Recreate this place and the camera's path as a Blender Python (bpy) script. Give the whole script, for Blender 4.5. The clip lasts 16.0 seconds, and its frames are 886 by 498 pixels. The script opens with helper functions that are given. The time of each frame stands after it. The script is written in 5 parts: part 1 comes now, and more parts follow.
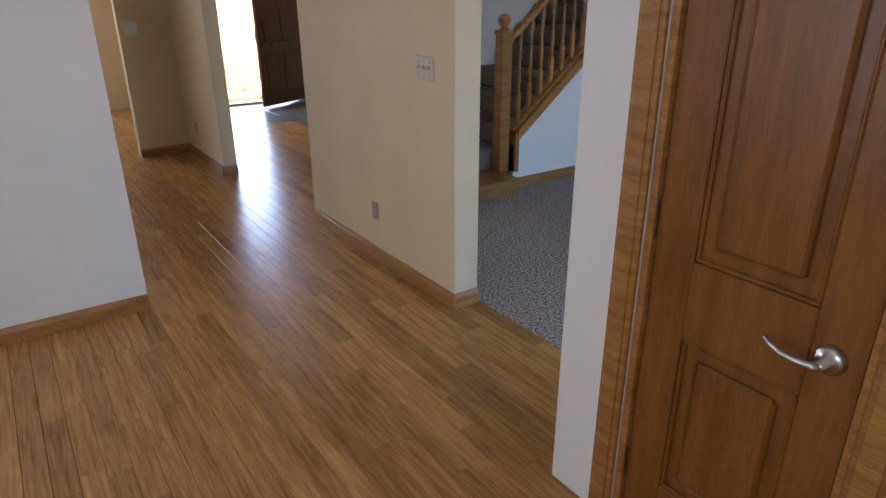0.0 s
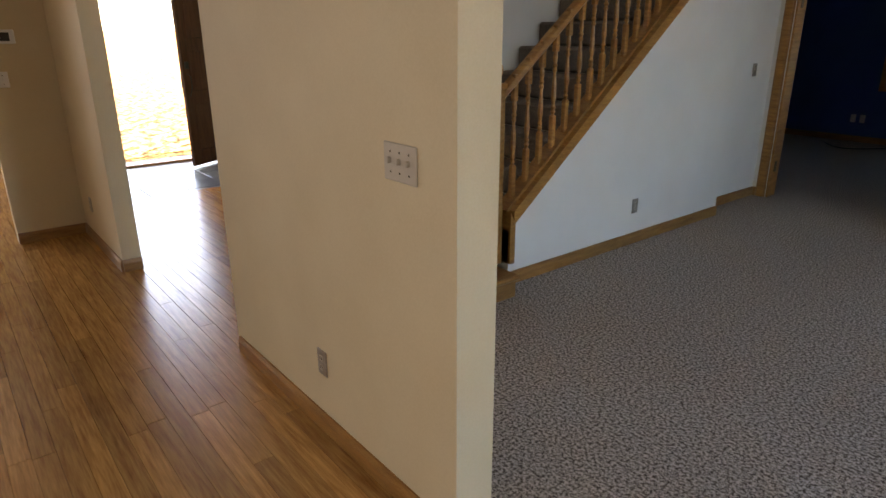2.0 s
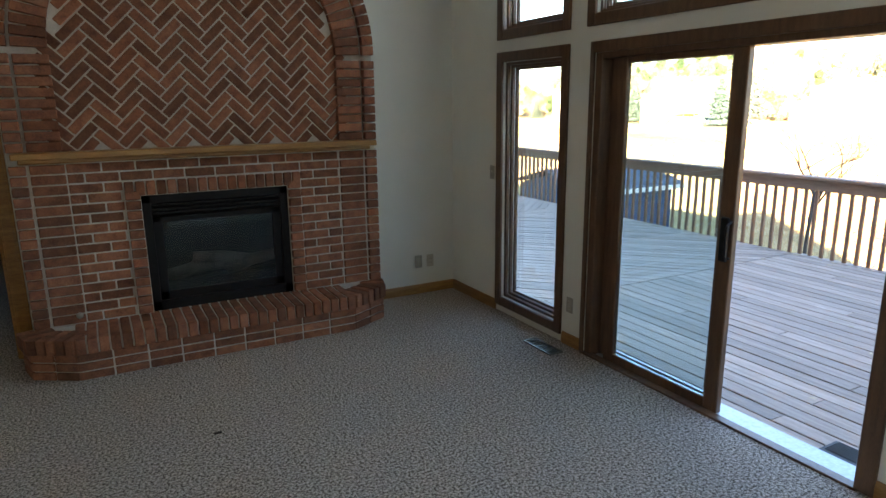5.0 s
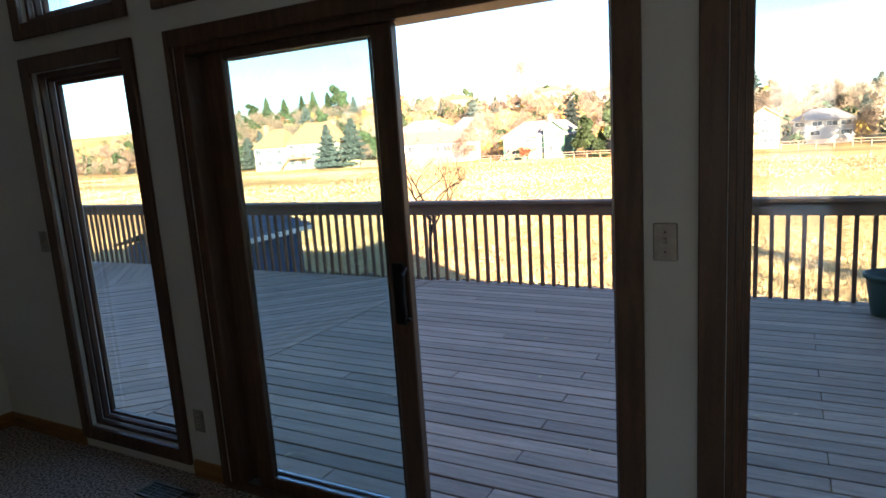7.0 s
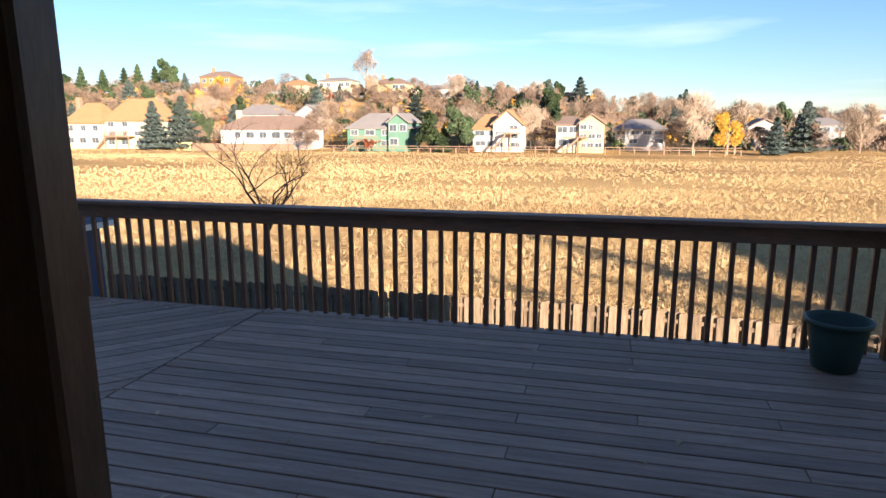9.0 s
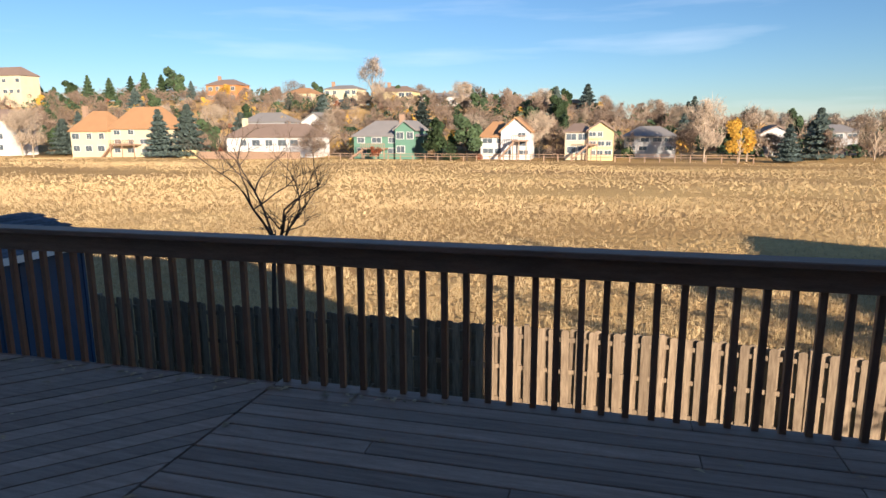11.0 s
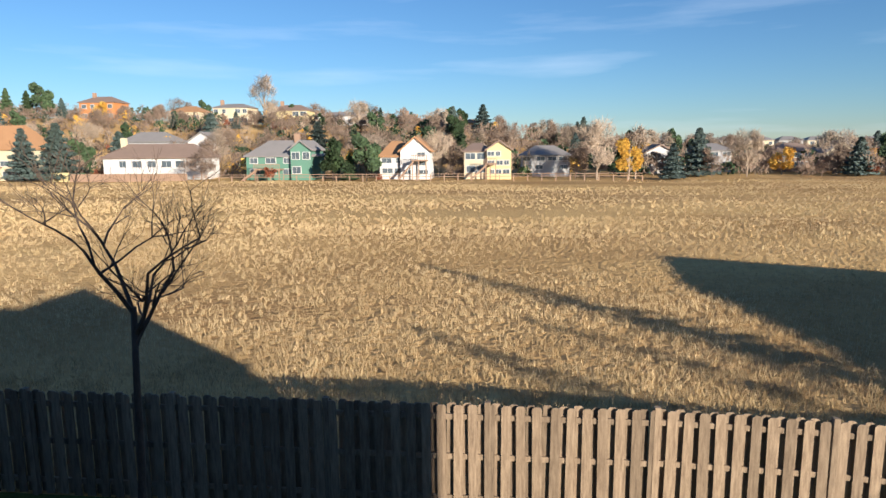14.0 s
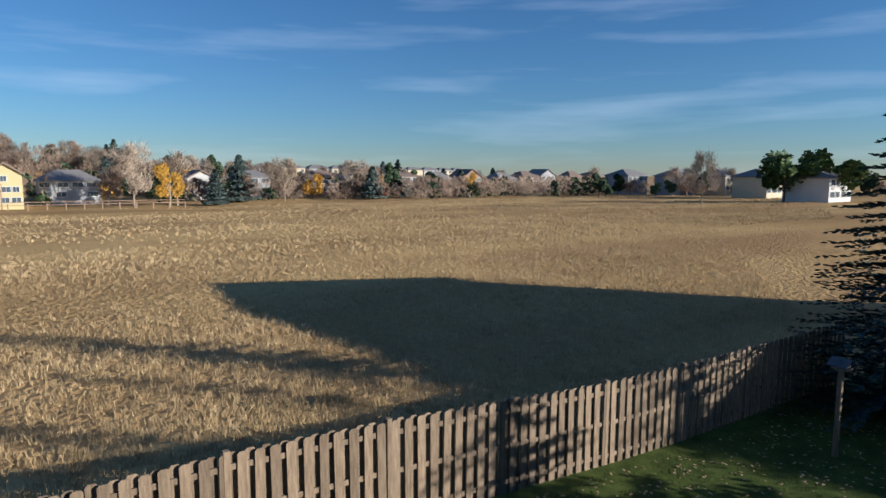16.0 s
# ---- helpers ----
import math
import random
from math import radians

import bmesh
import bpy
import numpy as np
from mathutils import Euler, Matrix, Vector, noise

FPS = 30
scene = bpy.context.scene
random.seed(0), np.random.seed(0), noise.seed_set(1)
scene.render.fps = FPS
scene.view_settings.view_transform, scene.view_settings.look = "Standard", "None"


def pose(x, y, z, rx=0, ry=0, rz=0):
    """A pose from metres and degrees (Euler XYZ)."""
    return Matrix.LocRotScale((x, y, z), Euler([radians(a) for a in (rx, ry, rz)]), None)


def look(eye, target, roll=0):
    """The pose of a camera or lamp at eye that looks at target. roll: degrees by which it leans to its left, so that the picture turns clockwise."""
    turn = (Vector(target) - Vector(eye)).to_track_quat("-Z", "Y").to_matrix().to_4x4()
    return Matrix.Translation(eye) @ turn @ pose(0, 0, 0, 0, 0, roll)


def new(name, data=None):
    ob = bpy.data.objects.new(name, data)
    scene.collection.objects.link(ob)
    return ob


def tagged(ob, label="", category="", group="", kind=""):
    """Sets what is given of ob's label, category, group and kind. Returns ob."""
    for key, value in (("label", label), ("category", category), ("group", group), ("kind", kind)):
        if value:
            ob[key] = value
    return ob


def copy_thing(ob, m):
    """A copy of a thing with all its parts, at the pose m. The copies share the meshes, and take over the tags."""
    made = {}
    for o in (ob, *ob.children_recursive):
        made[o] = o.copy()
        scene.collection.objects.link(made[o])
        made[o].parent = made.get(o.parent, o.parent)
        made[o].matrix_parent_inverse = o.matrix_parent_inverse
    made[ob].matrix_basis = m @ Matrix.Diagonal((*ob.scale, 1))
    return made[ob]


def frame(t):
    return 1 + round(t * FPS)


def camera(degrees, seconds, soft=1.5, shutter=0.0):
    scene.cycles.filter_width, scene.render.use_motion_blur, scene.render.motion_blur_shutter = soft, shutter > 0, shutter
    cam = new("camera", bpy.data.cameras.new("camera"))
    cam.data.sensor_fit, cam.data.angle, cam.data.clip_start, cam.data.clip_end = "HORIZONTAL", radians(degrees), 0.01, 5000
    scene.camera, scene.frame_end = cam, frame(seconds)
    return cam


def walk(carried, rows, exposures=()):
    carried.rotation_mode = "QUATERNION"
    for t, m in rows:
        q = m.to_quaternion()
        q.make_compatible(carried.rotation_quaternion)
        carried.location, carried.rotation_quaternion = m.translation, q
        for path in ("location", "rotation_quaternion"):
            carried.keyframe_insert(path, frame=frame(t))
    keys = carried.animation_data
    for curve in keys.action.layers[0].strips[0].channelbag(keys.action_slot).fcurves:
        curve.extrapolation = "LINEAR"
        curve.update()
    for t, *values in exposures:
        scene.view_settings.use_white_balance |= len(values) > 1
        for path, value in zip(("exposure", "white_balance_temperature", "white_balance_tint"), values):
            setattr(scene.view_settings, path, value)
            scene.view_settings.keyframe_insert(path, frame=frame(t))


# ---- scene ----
cam = camera(69.8, 16.0)
PATH = [
    (0, (-0.818, -7.04, 1.585), (-2.341, -5.988, 0.828), -0.3),
    (0.5, (-1.025, -6.811, 1.601), (-2.553, -5.742, 0.879), 0.2),
    (1, (-1.315, -6.647, 1.578), (-2.889, -5.62, 0.892), 0.6),
    (1.5, (-1.682, -6.524, 1.584), (-3.274, -5.515, 0.916), 0.4),
    (2, (-2.044, -6.305, 1.591), (-3.519, -5.124, 0.935), -0.3),
    (2.5, (-2.368, -6.084, 1.595), (-3.47, -4.542, 0.958), -0.2),
    (3, (-2.597, -5.85, 1.665), (-3.255, -4.067, 1.041), -1.0),
    (3.5, (-2.764, -5.506, 1.687), (-2.817, -3.584, 1.136), -0.6),
    (4, (-2.889, -5.288, 1.701), (-2.575, -3.383, 1.179), -0.5),
    (4.5, (-2.916, -5.169, 1.732), (-2.295, -3.333, 1.238), -0.6),
    (5, (-2.859, -5.086, 1.732), (-1.933, -3.372, 1.279), -0.6),
    (5.2, (-2.808, -5.001, 1.735), (-1.747, -3.367, 1.282), -0.4),
    (7.3, (-1.800, -4.073, 1.571), (-0.009, -3.199, 1.189), -2.7),
    (7.5, (-1.702, -4.004, 1.594), (0.106, -3.181, 1.178), -1.3),
    (8, (-1.297, -3.723, 1.589), (0.558, -3.009, 1.179), -1.6),
    (8.5, (-0.863, -3.528, 1.586), (1.048, -2.983, 1.180), -1.2),
    (9, (-0.350, -3.353, 1.541), (1.577, -2.858, 1.140), -0.2),
    (9.2, (-0.157, -3.289, 1.559), (1.780, -2.841, 1.161), -0.5),
    (11.3, (1.499, -2.225, 1.458), (3.418, -1.676, 1.093), -0.2),
    (11.5, (1.709, -2.110, 1.455), (3.608, -1.491, 1.095), -0.3),
    (12, (2.195, -1.841, 1.457), (4.090, -1.206, 1.105), -0.3),
    (12.5, (2.663, -1.566, 1.454), (4.559, -0.933, 1.109), -0.2),
    (13, (3.090, -1.324, 1.462), (4.991, -0.701, 1.124), -0.2),
    (13.5, (3.450, -1.269, 1.508), (5.386, -0.758, 1.178), -0.3),
    (14, (3.896, -1.206, 1.518), (5.890, -1.008, 1.198), -0.5),
    (14.5, (4.314, -1.197, 1.478), (6.309, -1.398, 1.175), 0.1),
    (15, (4.532, -1.275, 1.481), (6.466, -1.821, 1.206), 0.6),
    (15.5, (4.520, -1.242, 1.488), (6.320, -2.144, 1.241), 0.6),
    (16, (4.578, -1.324, 1.460), (6.252, -2.446, 1.218), 0.2),
]
walk(cam, [(t, look(eye, target, roll)) for t, eye, target, roll in PATH], exposures=[(0, 4.6, 6700, 28), (0.5, 4.65, 6700, 28), (1.0, 4.7, 7300, 28), (1.5, 4.6, 8200, 28), (2.0, 4.6, 8500, 28), (2.5, 4.7, 8500, 28), (3.0, 5.3, 8700, 26), (3.5, 5.8, 8700, 26), (4.2, 5.7, 8500, 22), (5.2, 4.6, 8300, 16), (7.3, 3.0, 7100, 18), (8.5, 2.3, 6800, 18), (9.2, 1.7, 6600, 18), (11.3, 1.3, 6400, 12), (13.5, 1.2, 6100, 10), (16, 0.7, 5400, 8)])

# ---- light ----
AZ, EL = radians(41.5), radians(13.6)
SUN_WAY = Vector((math.cos(AZ) * math.cos(EL), math.sin(AZ) * math.cos(EL), -math.sin(EL)))
world = bpy.data.worlds.new("sky_world")
scene.world = world
world.use_nodes = True
wn = world.node_tree
sky = wn.nodes.new("ShaderNodeTexSky")
sky.sky_type, sky.sun_disc = "NISHITA", False
sky.sun_elevation, sky.sun_rotation = EL, math.atan2(-SUN_WAY.x, -SUN_WAY.y)
sky.air_density, sky.dust_density, sky.ozone_density = 1.0, 0.0, 5.0
cloud = wn.nodes.new("ShaderNodeTexNoise")
cmap = wn.nodes.new("ShaderNodeMapping")
ctex = wn.nodes.new("ShaderNodeTexCoord")
cramp = wn.nodes.new("ShaderNodeValToRGB")
cmix = wn.nodes.new("ShaderNodeMixRGB")
cmap.inputs["Scale"].default_value = (1.5, 1.5, 14.0)
cloud.inputs["Scale"].default_value, cloud.inputs["Detail"].default_value = 1.6, 6.0
cramp.color_ramp.elements[0].position, cramp.color_ramp.elements[1].position = 0.53, 0.85
cramp.color_ramp.elements[1].color = (0.32, 0.32, 0.32, 1)
cmix.inputs["Color2"].default_value = (9.0, 9.4, 10.0, 1)
wn.links.new(ctex.outputs["Generated"], cmap.inputs["Vector"])
wn.links.new(cmap.outputs["Vector"], cloud.inputs["Vector"])
wn.links.new(cloud.outputs["Fac"], cramp.inputs["Fac"])
wn.links.new(cramp.outputs["Color"], cmix.inputs["Fac"])
wn.links.new(sky.outputs["Color"], cmix.inputs["Color1"])
wn.links.new(cmix.outputs["Color"], wn.nodes["Background"].inputs["Color"])
wn.nodes["Background"].inputs["Strength"].default_value = 0.06
sun = new("sun", bpy.data.lights.new("sun", "SUN"))
sun.data.energy, sun.data.angle, sun.data.color = 5.0, radians(0.5), (1.0, 0.83, 0.62)
sun.matrix_world = look((0, 0, 30), Vector((0, 0, 30)) + SUN_WAY)


def window_light(name, x, y, z, sy, sz, power, toward=(-1, 0, 0)):
    lamp = new(name, bpy.data.lights.new(name, "AREA"))
    lamp.data.shape, lamp.data.size, lamp.data.size_y = "RECTANGLE", sy, sz
    lamp.data.energy, lamp.data.color = power, (0.66, 0.83, 1.0)
    lamp.matrix_world = look((x, y, z), Vector((x, y, z)) + Vector(toward))
    return lamp


# Unseen fill lamps before solid walls, added to lend the kitchen daylight.
window_light("kitchen_east_fill", -0.05, -8.3, 1.5, 1.6, 1.1, 1.15)
window_light("kitchen_south_fill", -2.6, -9.44, 1.5, 1.8, 1.1, 0.8, (0, 1, 0))
# Added lamp at the bay's solid end wall, brightening dining room and hall.
window_light("bay_daylight_fill", -12.46, -8.2, 1.5, 1.8, 1.3, 5.0, (1, 0, 0))
window_light("entry_daylight", -10.62, -3.95, 1.06, 1.75, 2.0, 3.2, (1, 0, 0))
window_light("upper_window_light", 0.14, -2.8, 2.73, 1.7, 0.8, 0.5, (-1, 0, -0.25))
window_light("upper_side_light", 0.14, -1.18, 2.73, 0.6, 0.8, 0.15, (-1, 0, -0.25))
window_light("upper_end_light", 0.14, -4.44, 2.73, 0.7, 0.8, 0.15, (-1, 0, -0.25))

# ---- materials ----


def surf(name, a, b, scale=8.0, rough=0.6, bump=0.1, stretch=(1, 1, 1), fine=60.0, metal=0.0, vary=0.0, spec=0.5, dist=0.004, contrast=0.35, coord="Object"):
    m = bpy.data.materials.new(name)
    m.use_nodes = True
    nt = m.node_tree
    bs = nt.nodes["Principled BSDF"]
    tc = nt.nodes.new("ShaderNodeTexCoord")
    mp = nt.nodes.new("ShaderNodeMapping")
    mp.inputs["Scale"].default_value = stretch
    n1 = nt.nodes.new("ShaderNodeTexNoise")
    n1.inputs["Scale"].default_value, n1.inputs["Detail"].default_value = scale, 5.0
    n2 = nt.nodes.new("ShaderNodeTexNoise")
    n2.inputs["Scale"].default_value, n2.inputs["Detail"].default_value = fine, 3.0
    add = nt.nodes.new("ShaderNodeMixRGB")
    add.inputs["Fac"].default_value = 0.4
    ramp = nt.nodes.new("ShaderNodeValToRGB")
    ramp.color_ramp.elements[0].position, ramp.color_ramp.elements[1].position = 0.5 - contrast / 2, 0.5 + contrast / 2
    ramp.color_ramp.elements[0].color, ramp.color_ramp.elements[1].color = (*a, 1), (*b, 1)
    bp = nt.nodes.new("ShaderNodeBump")
    bp.inputs["Strength"].default_value, bp.inputs["Distance"].default_value = bump, dist
    ln = nt.links.new
    ln(tc.outputs[coord], mp.inputs["Vector"])
    if vary:
        info = nt.nodes.new("ShaderNodeObjectInfo")
        sh = nt.nodes.new("ShaderNodeVectorMath")
        sh.operation = "ADD"
        big = nt.nodes.new("ShaderNodeMath")
        big.operation, big.inputs[1].default_value = "MULTIPLY", 37.0
        ln(info.outputs["Random"], big.inputs[0])
        ln(mp.outputs["Vector"], sh.inputs[0])
        ln(big.outputs[0], sh.inputs[1])
        src = sh.outputs["Vector"]
    else:
        src = mp.outputs["Vector"]
    ln(src, n1.inputs["Vector"])
    ln(src, n2.inputs["Vector"])
    ln(n1.outputs["Fac"], add.inputs["Color1"])
    ln(n2.outputs["Fac"], add.inputs["Color2"])
    ln(add.outputs["Color"], ramp.inputs["Fac"])
    out = ramp.outputs["Color"]
    if vary:
        hsv = nt.nodes.new("ShaderNodeHueSaturation")
        rng = nt.nodes.new("ShaderNodeMapRange")
        rng.inputs["To Min"].default_value, rng.inputs["To Max"].default_value = 1.0 - vary, 1.0 + vary
        geo = nt.nodes.new("ShaderNodeNewGeometry")
        mixr = nt.nodes.new("ShaderNodeMath")
        mixr.operation = "ADD"
        fr = nt.nodes.new("ShaderNodeMath")
        fr.operation = "FRACT"
        ln(info.outputs["Random"], mixr.inputs[0])
        ln(geo.outputs["Random Per Island"], mixr.inputs[1])
        ln(mixr.outputs[0], fr.inputs[0])
        ln(fr.outputs[0], rng.inputs["Value"])
        ln(rng.outputs["Result"], hsv.inputs["Value"])
        ln(out, hsv.inputs["Color"])
        out = hsv.outputs["Color"]
    ln(out, bs.inputs["Base Color"])
    ln(add.outputs["Color"], bp.inputs["Height"])
    ln(bp.outputs["Normal"], bs.inputs["Normal"])
    bs.inputs["Roughness"].default_value, bs.inputs["Metallic"].default_value = rough, metal
    bs.inputs["Specular IOR Level"].default_value = spec
    return m


M_WALL = surf("warm_white_paint", (0.72, 0.69, 0.62), (0.78, 0.75, 0.68), 3, 0.75, 0.12, fine=140, dist=0.002)
M_CREAM = surf("cream_paint", (0.66, 0.53, 0.33), (0.72, 0.59, 0.38), 3, 0.75, 0.12, fine=140, dist=0.002)
M_BLUE = surf("blue_paint", (0.012, 0.07, 0.24), (0.018, 0.09, 0.29), 3, 0.6, 0.1, fine=140)
M_CEIL = surf("ceiling_paint", (0.78, 0.77, 0.74), (0.82, 0.81, 0.78), 6, 0.85, 0.3, fine=90)
M_OAK = surf("golden_oak", (0.22, 0.085, 0.017), (0.47, 0.22, 0.055), 5, 0.38, 0.15, (1, 1, 9), 40, vary=0.14)
M_OAKX = surf("golden_oak_along", (0.20, 0.082, 0.020), (0.42, 0.205, 0.060), 4, 0.38, 0.15, (1.2, 9, 9), 40, vary=0.14)
M_OAKY = surf("golden_oak_cross", (0.20, 0.082, 0.020), (0.42, 0.205, 0.060), 4, 0.38, 0.15, (9, 1.2, 9), 40, vary=0.14)
M_TRIM = surf("dark_stained_frame", (0.075, 0.036, 0.02), (0.17, 0.085, 0.045), 5, 0.4, 0.12, (8, 8, 1), 50, vary=0.08)
M_PLANK = surf("oak_floor", (0.26, 0.105, 0.024), (0.60, 0.32, 0.10), 3.2, 0.27, 0.06, (1.0, 14, 14), 9, vary=0.22, dist=0.001, contrast=0.36)
M_DOOR = surf("knotty_alder_door", (0.11, 0.036, 0.006), (0.30, 0.115, 0.018), 3.5, 0.34, 0.08, (9, 9, 1), 25, contrast=0.5)
M_DARKDOOR = surf("dark_entry_door", (0.035, 0.014, 0.008), (0.09, 0.035, 0.018), 4, 0.25, 0.1, (8, 8, 1), 40)
M_CARPET = surf("speckled_carpet", (0.10, 0.073, 0.058), (0.70, 0.58, 0.49), 75, 0.95, 1.0, fine=190, spec=0.05, dist=0.014, contrast=0.16)
M_STAIRC = surf("stair_carpet", (0.13, 0.105, 0.085), (0.27, 0.22, 0.18), 90, 0.95, 0.9, fine=260, spec=0.05, dist=0.008)
M_BRICK = surf("fired_brick", (0.13, 0.047, 0.030), (0.36, 0.145, 0.08), 14, 0.85, 0.5, fine=90, vary=0.38, spec=0.2, dist=0.003)
M_MORTAR = surf("mortar", (0.52, 0.47, 0.42), (0.68, 0.62, 0.56), 30, 0.95, 0.5, fine=140, spec=0.1)
M_BLACK = surf("black_metal", (0.005, 0.005, 0.006), (0.009, 0.009, 0.010), 20, 0.5, 0.05, spec=0.2)
M_SOOT = surf("firebox_lining", (0.01, 0.01, 0.01), (0.03, 0.028, 0.026), 9, 0.9, 0.4)
M_LOG = surf("ceramic_log", (0.05, 0.045, 0.04), (0.16, 0.14, 0.12), 9, 0.9, 0.6)
M_NICKEL = surf("brushed_nickel", (0.52, 0.50, 0.47), (0.62, 0.60, 0.57), 40, 0.28, 0.03, metal=1.0)
M_BRASS = surf("aged_brass", (0.10, 0.085, 0.06), (0.16, 0.13, 0.09), 40, 0.4, 0.05, metal=0.8)
M_PLATE = surf("almond_plastic", (0.50, 0.43, 0.33), (0.54, 0.47, 0.37), 9, 0.4, 0.02)
M_WPLATE = surf("white_plastic", (0.74, 0.74, 0.72), (0.78, 0.78, 0.76), 9, 0.4, 0.02)
M_STEELPL = surf("brushed_steel_plate", (0.35, 0.31, 0.26), (0.45, 0.41, 0.35), 40, 0.4, 0.03, metal=0.7)
M_DARK = surf("dark_slot", (0.012, 0.012, 0.012), (0.02, 0.02, 0.02), 9, 0.6, 0.02)
M_SLATE = surf("slate_tile", (0.10, 0.11, 0.12), (0.24, 0.25, 0.26), 6, 0.3, 0.4, fine=30, vary=0.3)
M_DECK = surf("weathered_deck", (0.17, 0.105, 0.075), (0.42, 0.29, 0.22), 3.5, 0.62, 0.4, (9, 0.8, 9), 30, vary=0.24, contrast=0.5)
M_DECKD = surf("weathered_deck_diagonal", (0.17, 0.105, 0.075), (0.42, 0.29, 0.22), 3.5, 0.62, 0.4, (9, 0.8, 9), 30, vary=0.24, contrast=0.5)
M_RAIL = surf("stained_rail", (0.10, 0.042, 0.024), (0.22, 0.11, 0.065), 4, 0.6, 0.3, (9, 9, 1.2), 30, vary=0.16, contrast=0.5)
M_RAILY = surf("stained_rail_along", (0.12, 0.055, 0.034), (0.25, 0.14, 0.09), 4, 0.6, 0.35, (9, 1.2, 9), 30, contrast=0.5)
M_FENCE = surf("weathered_cedar", (0.075, 0.048, 0.030), (0.32, 0.245, 0.17), 3.5, 0.85, 0.5, (8, 8, 1.0), 30, vary=0.28, contrast=0.5)
M_POT = surf("green_planter_plastic", (0.012, 0.045, 0.040), (0.02, 0.062, 0.055), 8, 0.5, 0.05)
M_SOIL = surf("potting_soil", (0.02, 0.014, 0.01), (0.05, 0.035, 0.025), 30, 0.95, 0.8)
M_MAT = surf("rubber_mat", (0.018, 0.018, 0.02), (0.035, 0.035, 0.036), 20, 0.6, 0.2)
M_ALU = surf("aluminium_sill", (0.30, 0.31, 0.32), (0.40, 0.41, 0.42), 30, 0.35, 0.05, metal=0.6)
M_SHED = surf("blue_shed_siding", (0.010, 0.040, 0.095), (0.016, 0.058, 0.13), 6, 0.6, 0.1)
M_SHINGLE = surf("grey_shingle", (0.05, 0.06, 0.075), (0.12, 0.135, 0.16), 14, 0.9, 0.5, vary=0.3)
M_BARK = surf("dark_bark", (0.035, 0.024, 0.018), (0.085, 0.06, 0.045), 14, 0.9, 0.6, (1, 1, 0.3))
M_NEEDLE = surf("blue_spruce_needles", (0.022, 0.045, 0.045), (0.07, 0.11, 0.115), 3, 0.7, 0.3, vary=0.3, spec=0.2)
M_LEAF = surf("fallen_leaf", (0.26, 0.17, 0.09), (0.50, 0.38, 0.24), 9, 0.8, 0.2, vary=0.4)
M_LAWN = surf("lawn", (0.03, 0.045, 0.012), (0.09, 0.12, 0.03), 2, 0.9, 0.5, fine=25, spec=0.1, vary=0.25)
M_STUCCO = surf("siding_white", (0.70, 0.68, 0.62), (0.80, 0.78, 0.72), 1, 0.8, 0.1, fine=9)
GLASS = bpy.data.materials.new("clear_glass")
GLASS.use_nodes = True
gb = GLASS.node_tree.nodes["Principled BSDF"]
gb.inputs["Base Color"].default_value = (0.80, 0.92, 0.93, 1)
gb.inputs["Roughness"].default_value, gb.inputs["Transmission Weight"].default_value, gb.inputs["IOR"].default_value = 0.0, 1.0, 1.45
M_DGLASS = surf("fireplace_glass", (0.008, 0.009, 0.011), (0.012, 0.013, 0.015), 9, 0.06, 0.0)


def field_material():
    m = surf("dry_meadow", (0.38, 0.255, 0.115), (0.70, 0.53, 0.28), 0.06, 0.95, 1.0, fine=3.5, spec=0.05, dist=0.5, contrast=0.5)
    nt = m.node_tree
    bs = nt.nodes["Principled BSDF"]
    old = bs.inputs["Base Color"].links[0].from_socket
    tc = nt.nodes.new("ShaderNodeTexCoord")
    mp = nt.nodes.new("ShaderNodeMapping")
    mp.inputs["Scale"].default_value = (1.0, 0.28, 1.0)
    nz = nt.nodes.new("ShaderNodeTexNoise")
    nz.inputs["Scale"].default_value, nz.inputs["Detail"].default_value = 0.09, 8.0
    rp = nt.nodes.new("ShaderNodeValToRGB")
    rp.color_ramp.elements[0].position, rp.color_ramp.elements[1].position = 0.38, 0.62
    rp.color_ramp.elements[0].color, rp.color_ramp.elements[1].color = (0.62, 0.52, 0.46, 1), (1.0, 0.92, 0.78, 1)
    mx = nt.nodes.new("ShaderNodeMixRGB")
    mx.blend_type, mx.inputs["Fac"].default_value = "MULTIPLY", 0.85
    nt.links.new(tc.outputs["Object"], mp.inputs["Vector"])
    nt.links.new(mp.outputs["Vector"], nz.inputs["Vector"])
    nt.links.new(nz.outputs["Fac"], rp.inputs["Fac"])
    nt.links.new(old, mx.inputs["Color1"])
    nt.links.new(rp.outputs["Color"], mx.inputs["Color2"])
    nt.links.new(mx.outputs["Color"], bs.inputs["Base Color"])
    return m


M_FIELD = field_material()

# ---- mesh helpers ----


def add_box(bm, x0, x1, y0, y1, z0, z1, bevel=0.0, m=None):
    r = bmesh.ops.create_cube(bm, size=1.0)
    vs = r["verts"]
    bmesh.ops.scale(bm, vec=(abs(x1 - x0), abs(y1 - y0), abs(z1 - z0)), verts=vs)
    bmesh.ops.translate(bm, vec=((x0 + x1) / 2, (y0 + y1) / 2, (z0 + z1) / 2), verts=vs)
    if bevel:
        es = {e for v in vs for e in v.link_edges}
        out = bmesh.ops.bevel(bm, geom=list(es), offset=bevel, segments=1, affect="EDGES")
        vs = list({v for v in out["verts"]} | {v for v in vs if v.is_valid})
    if m is not None:
        bmesh.ops.transform(bm, matrix=m, verts=vs)
    return vs


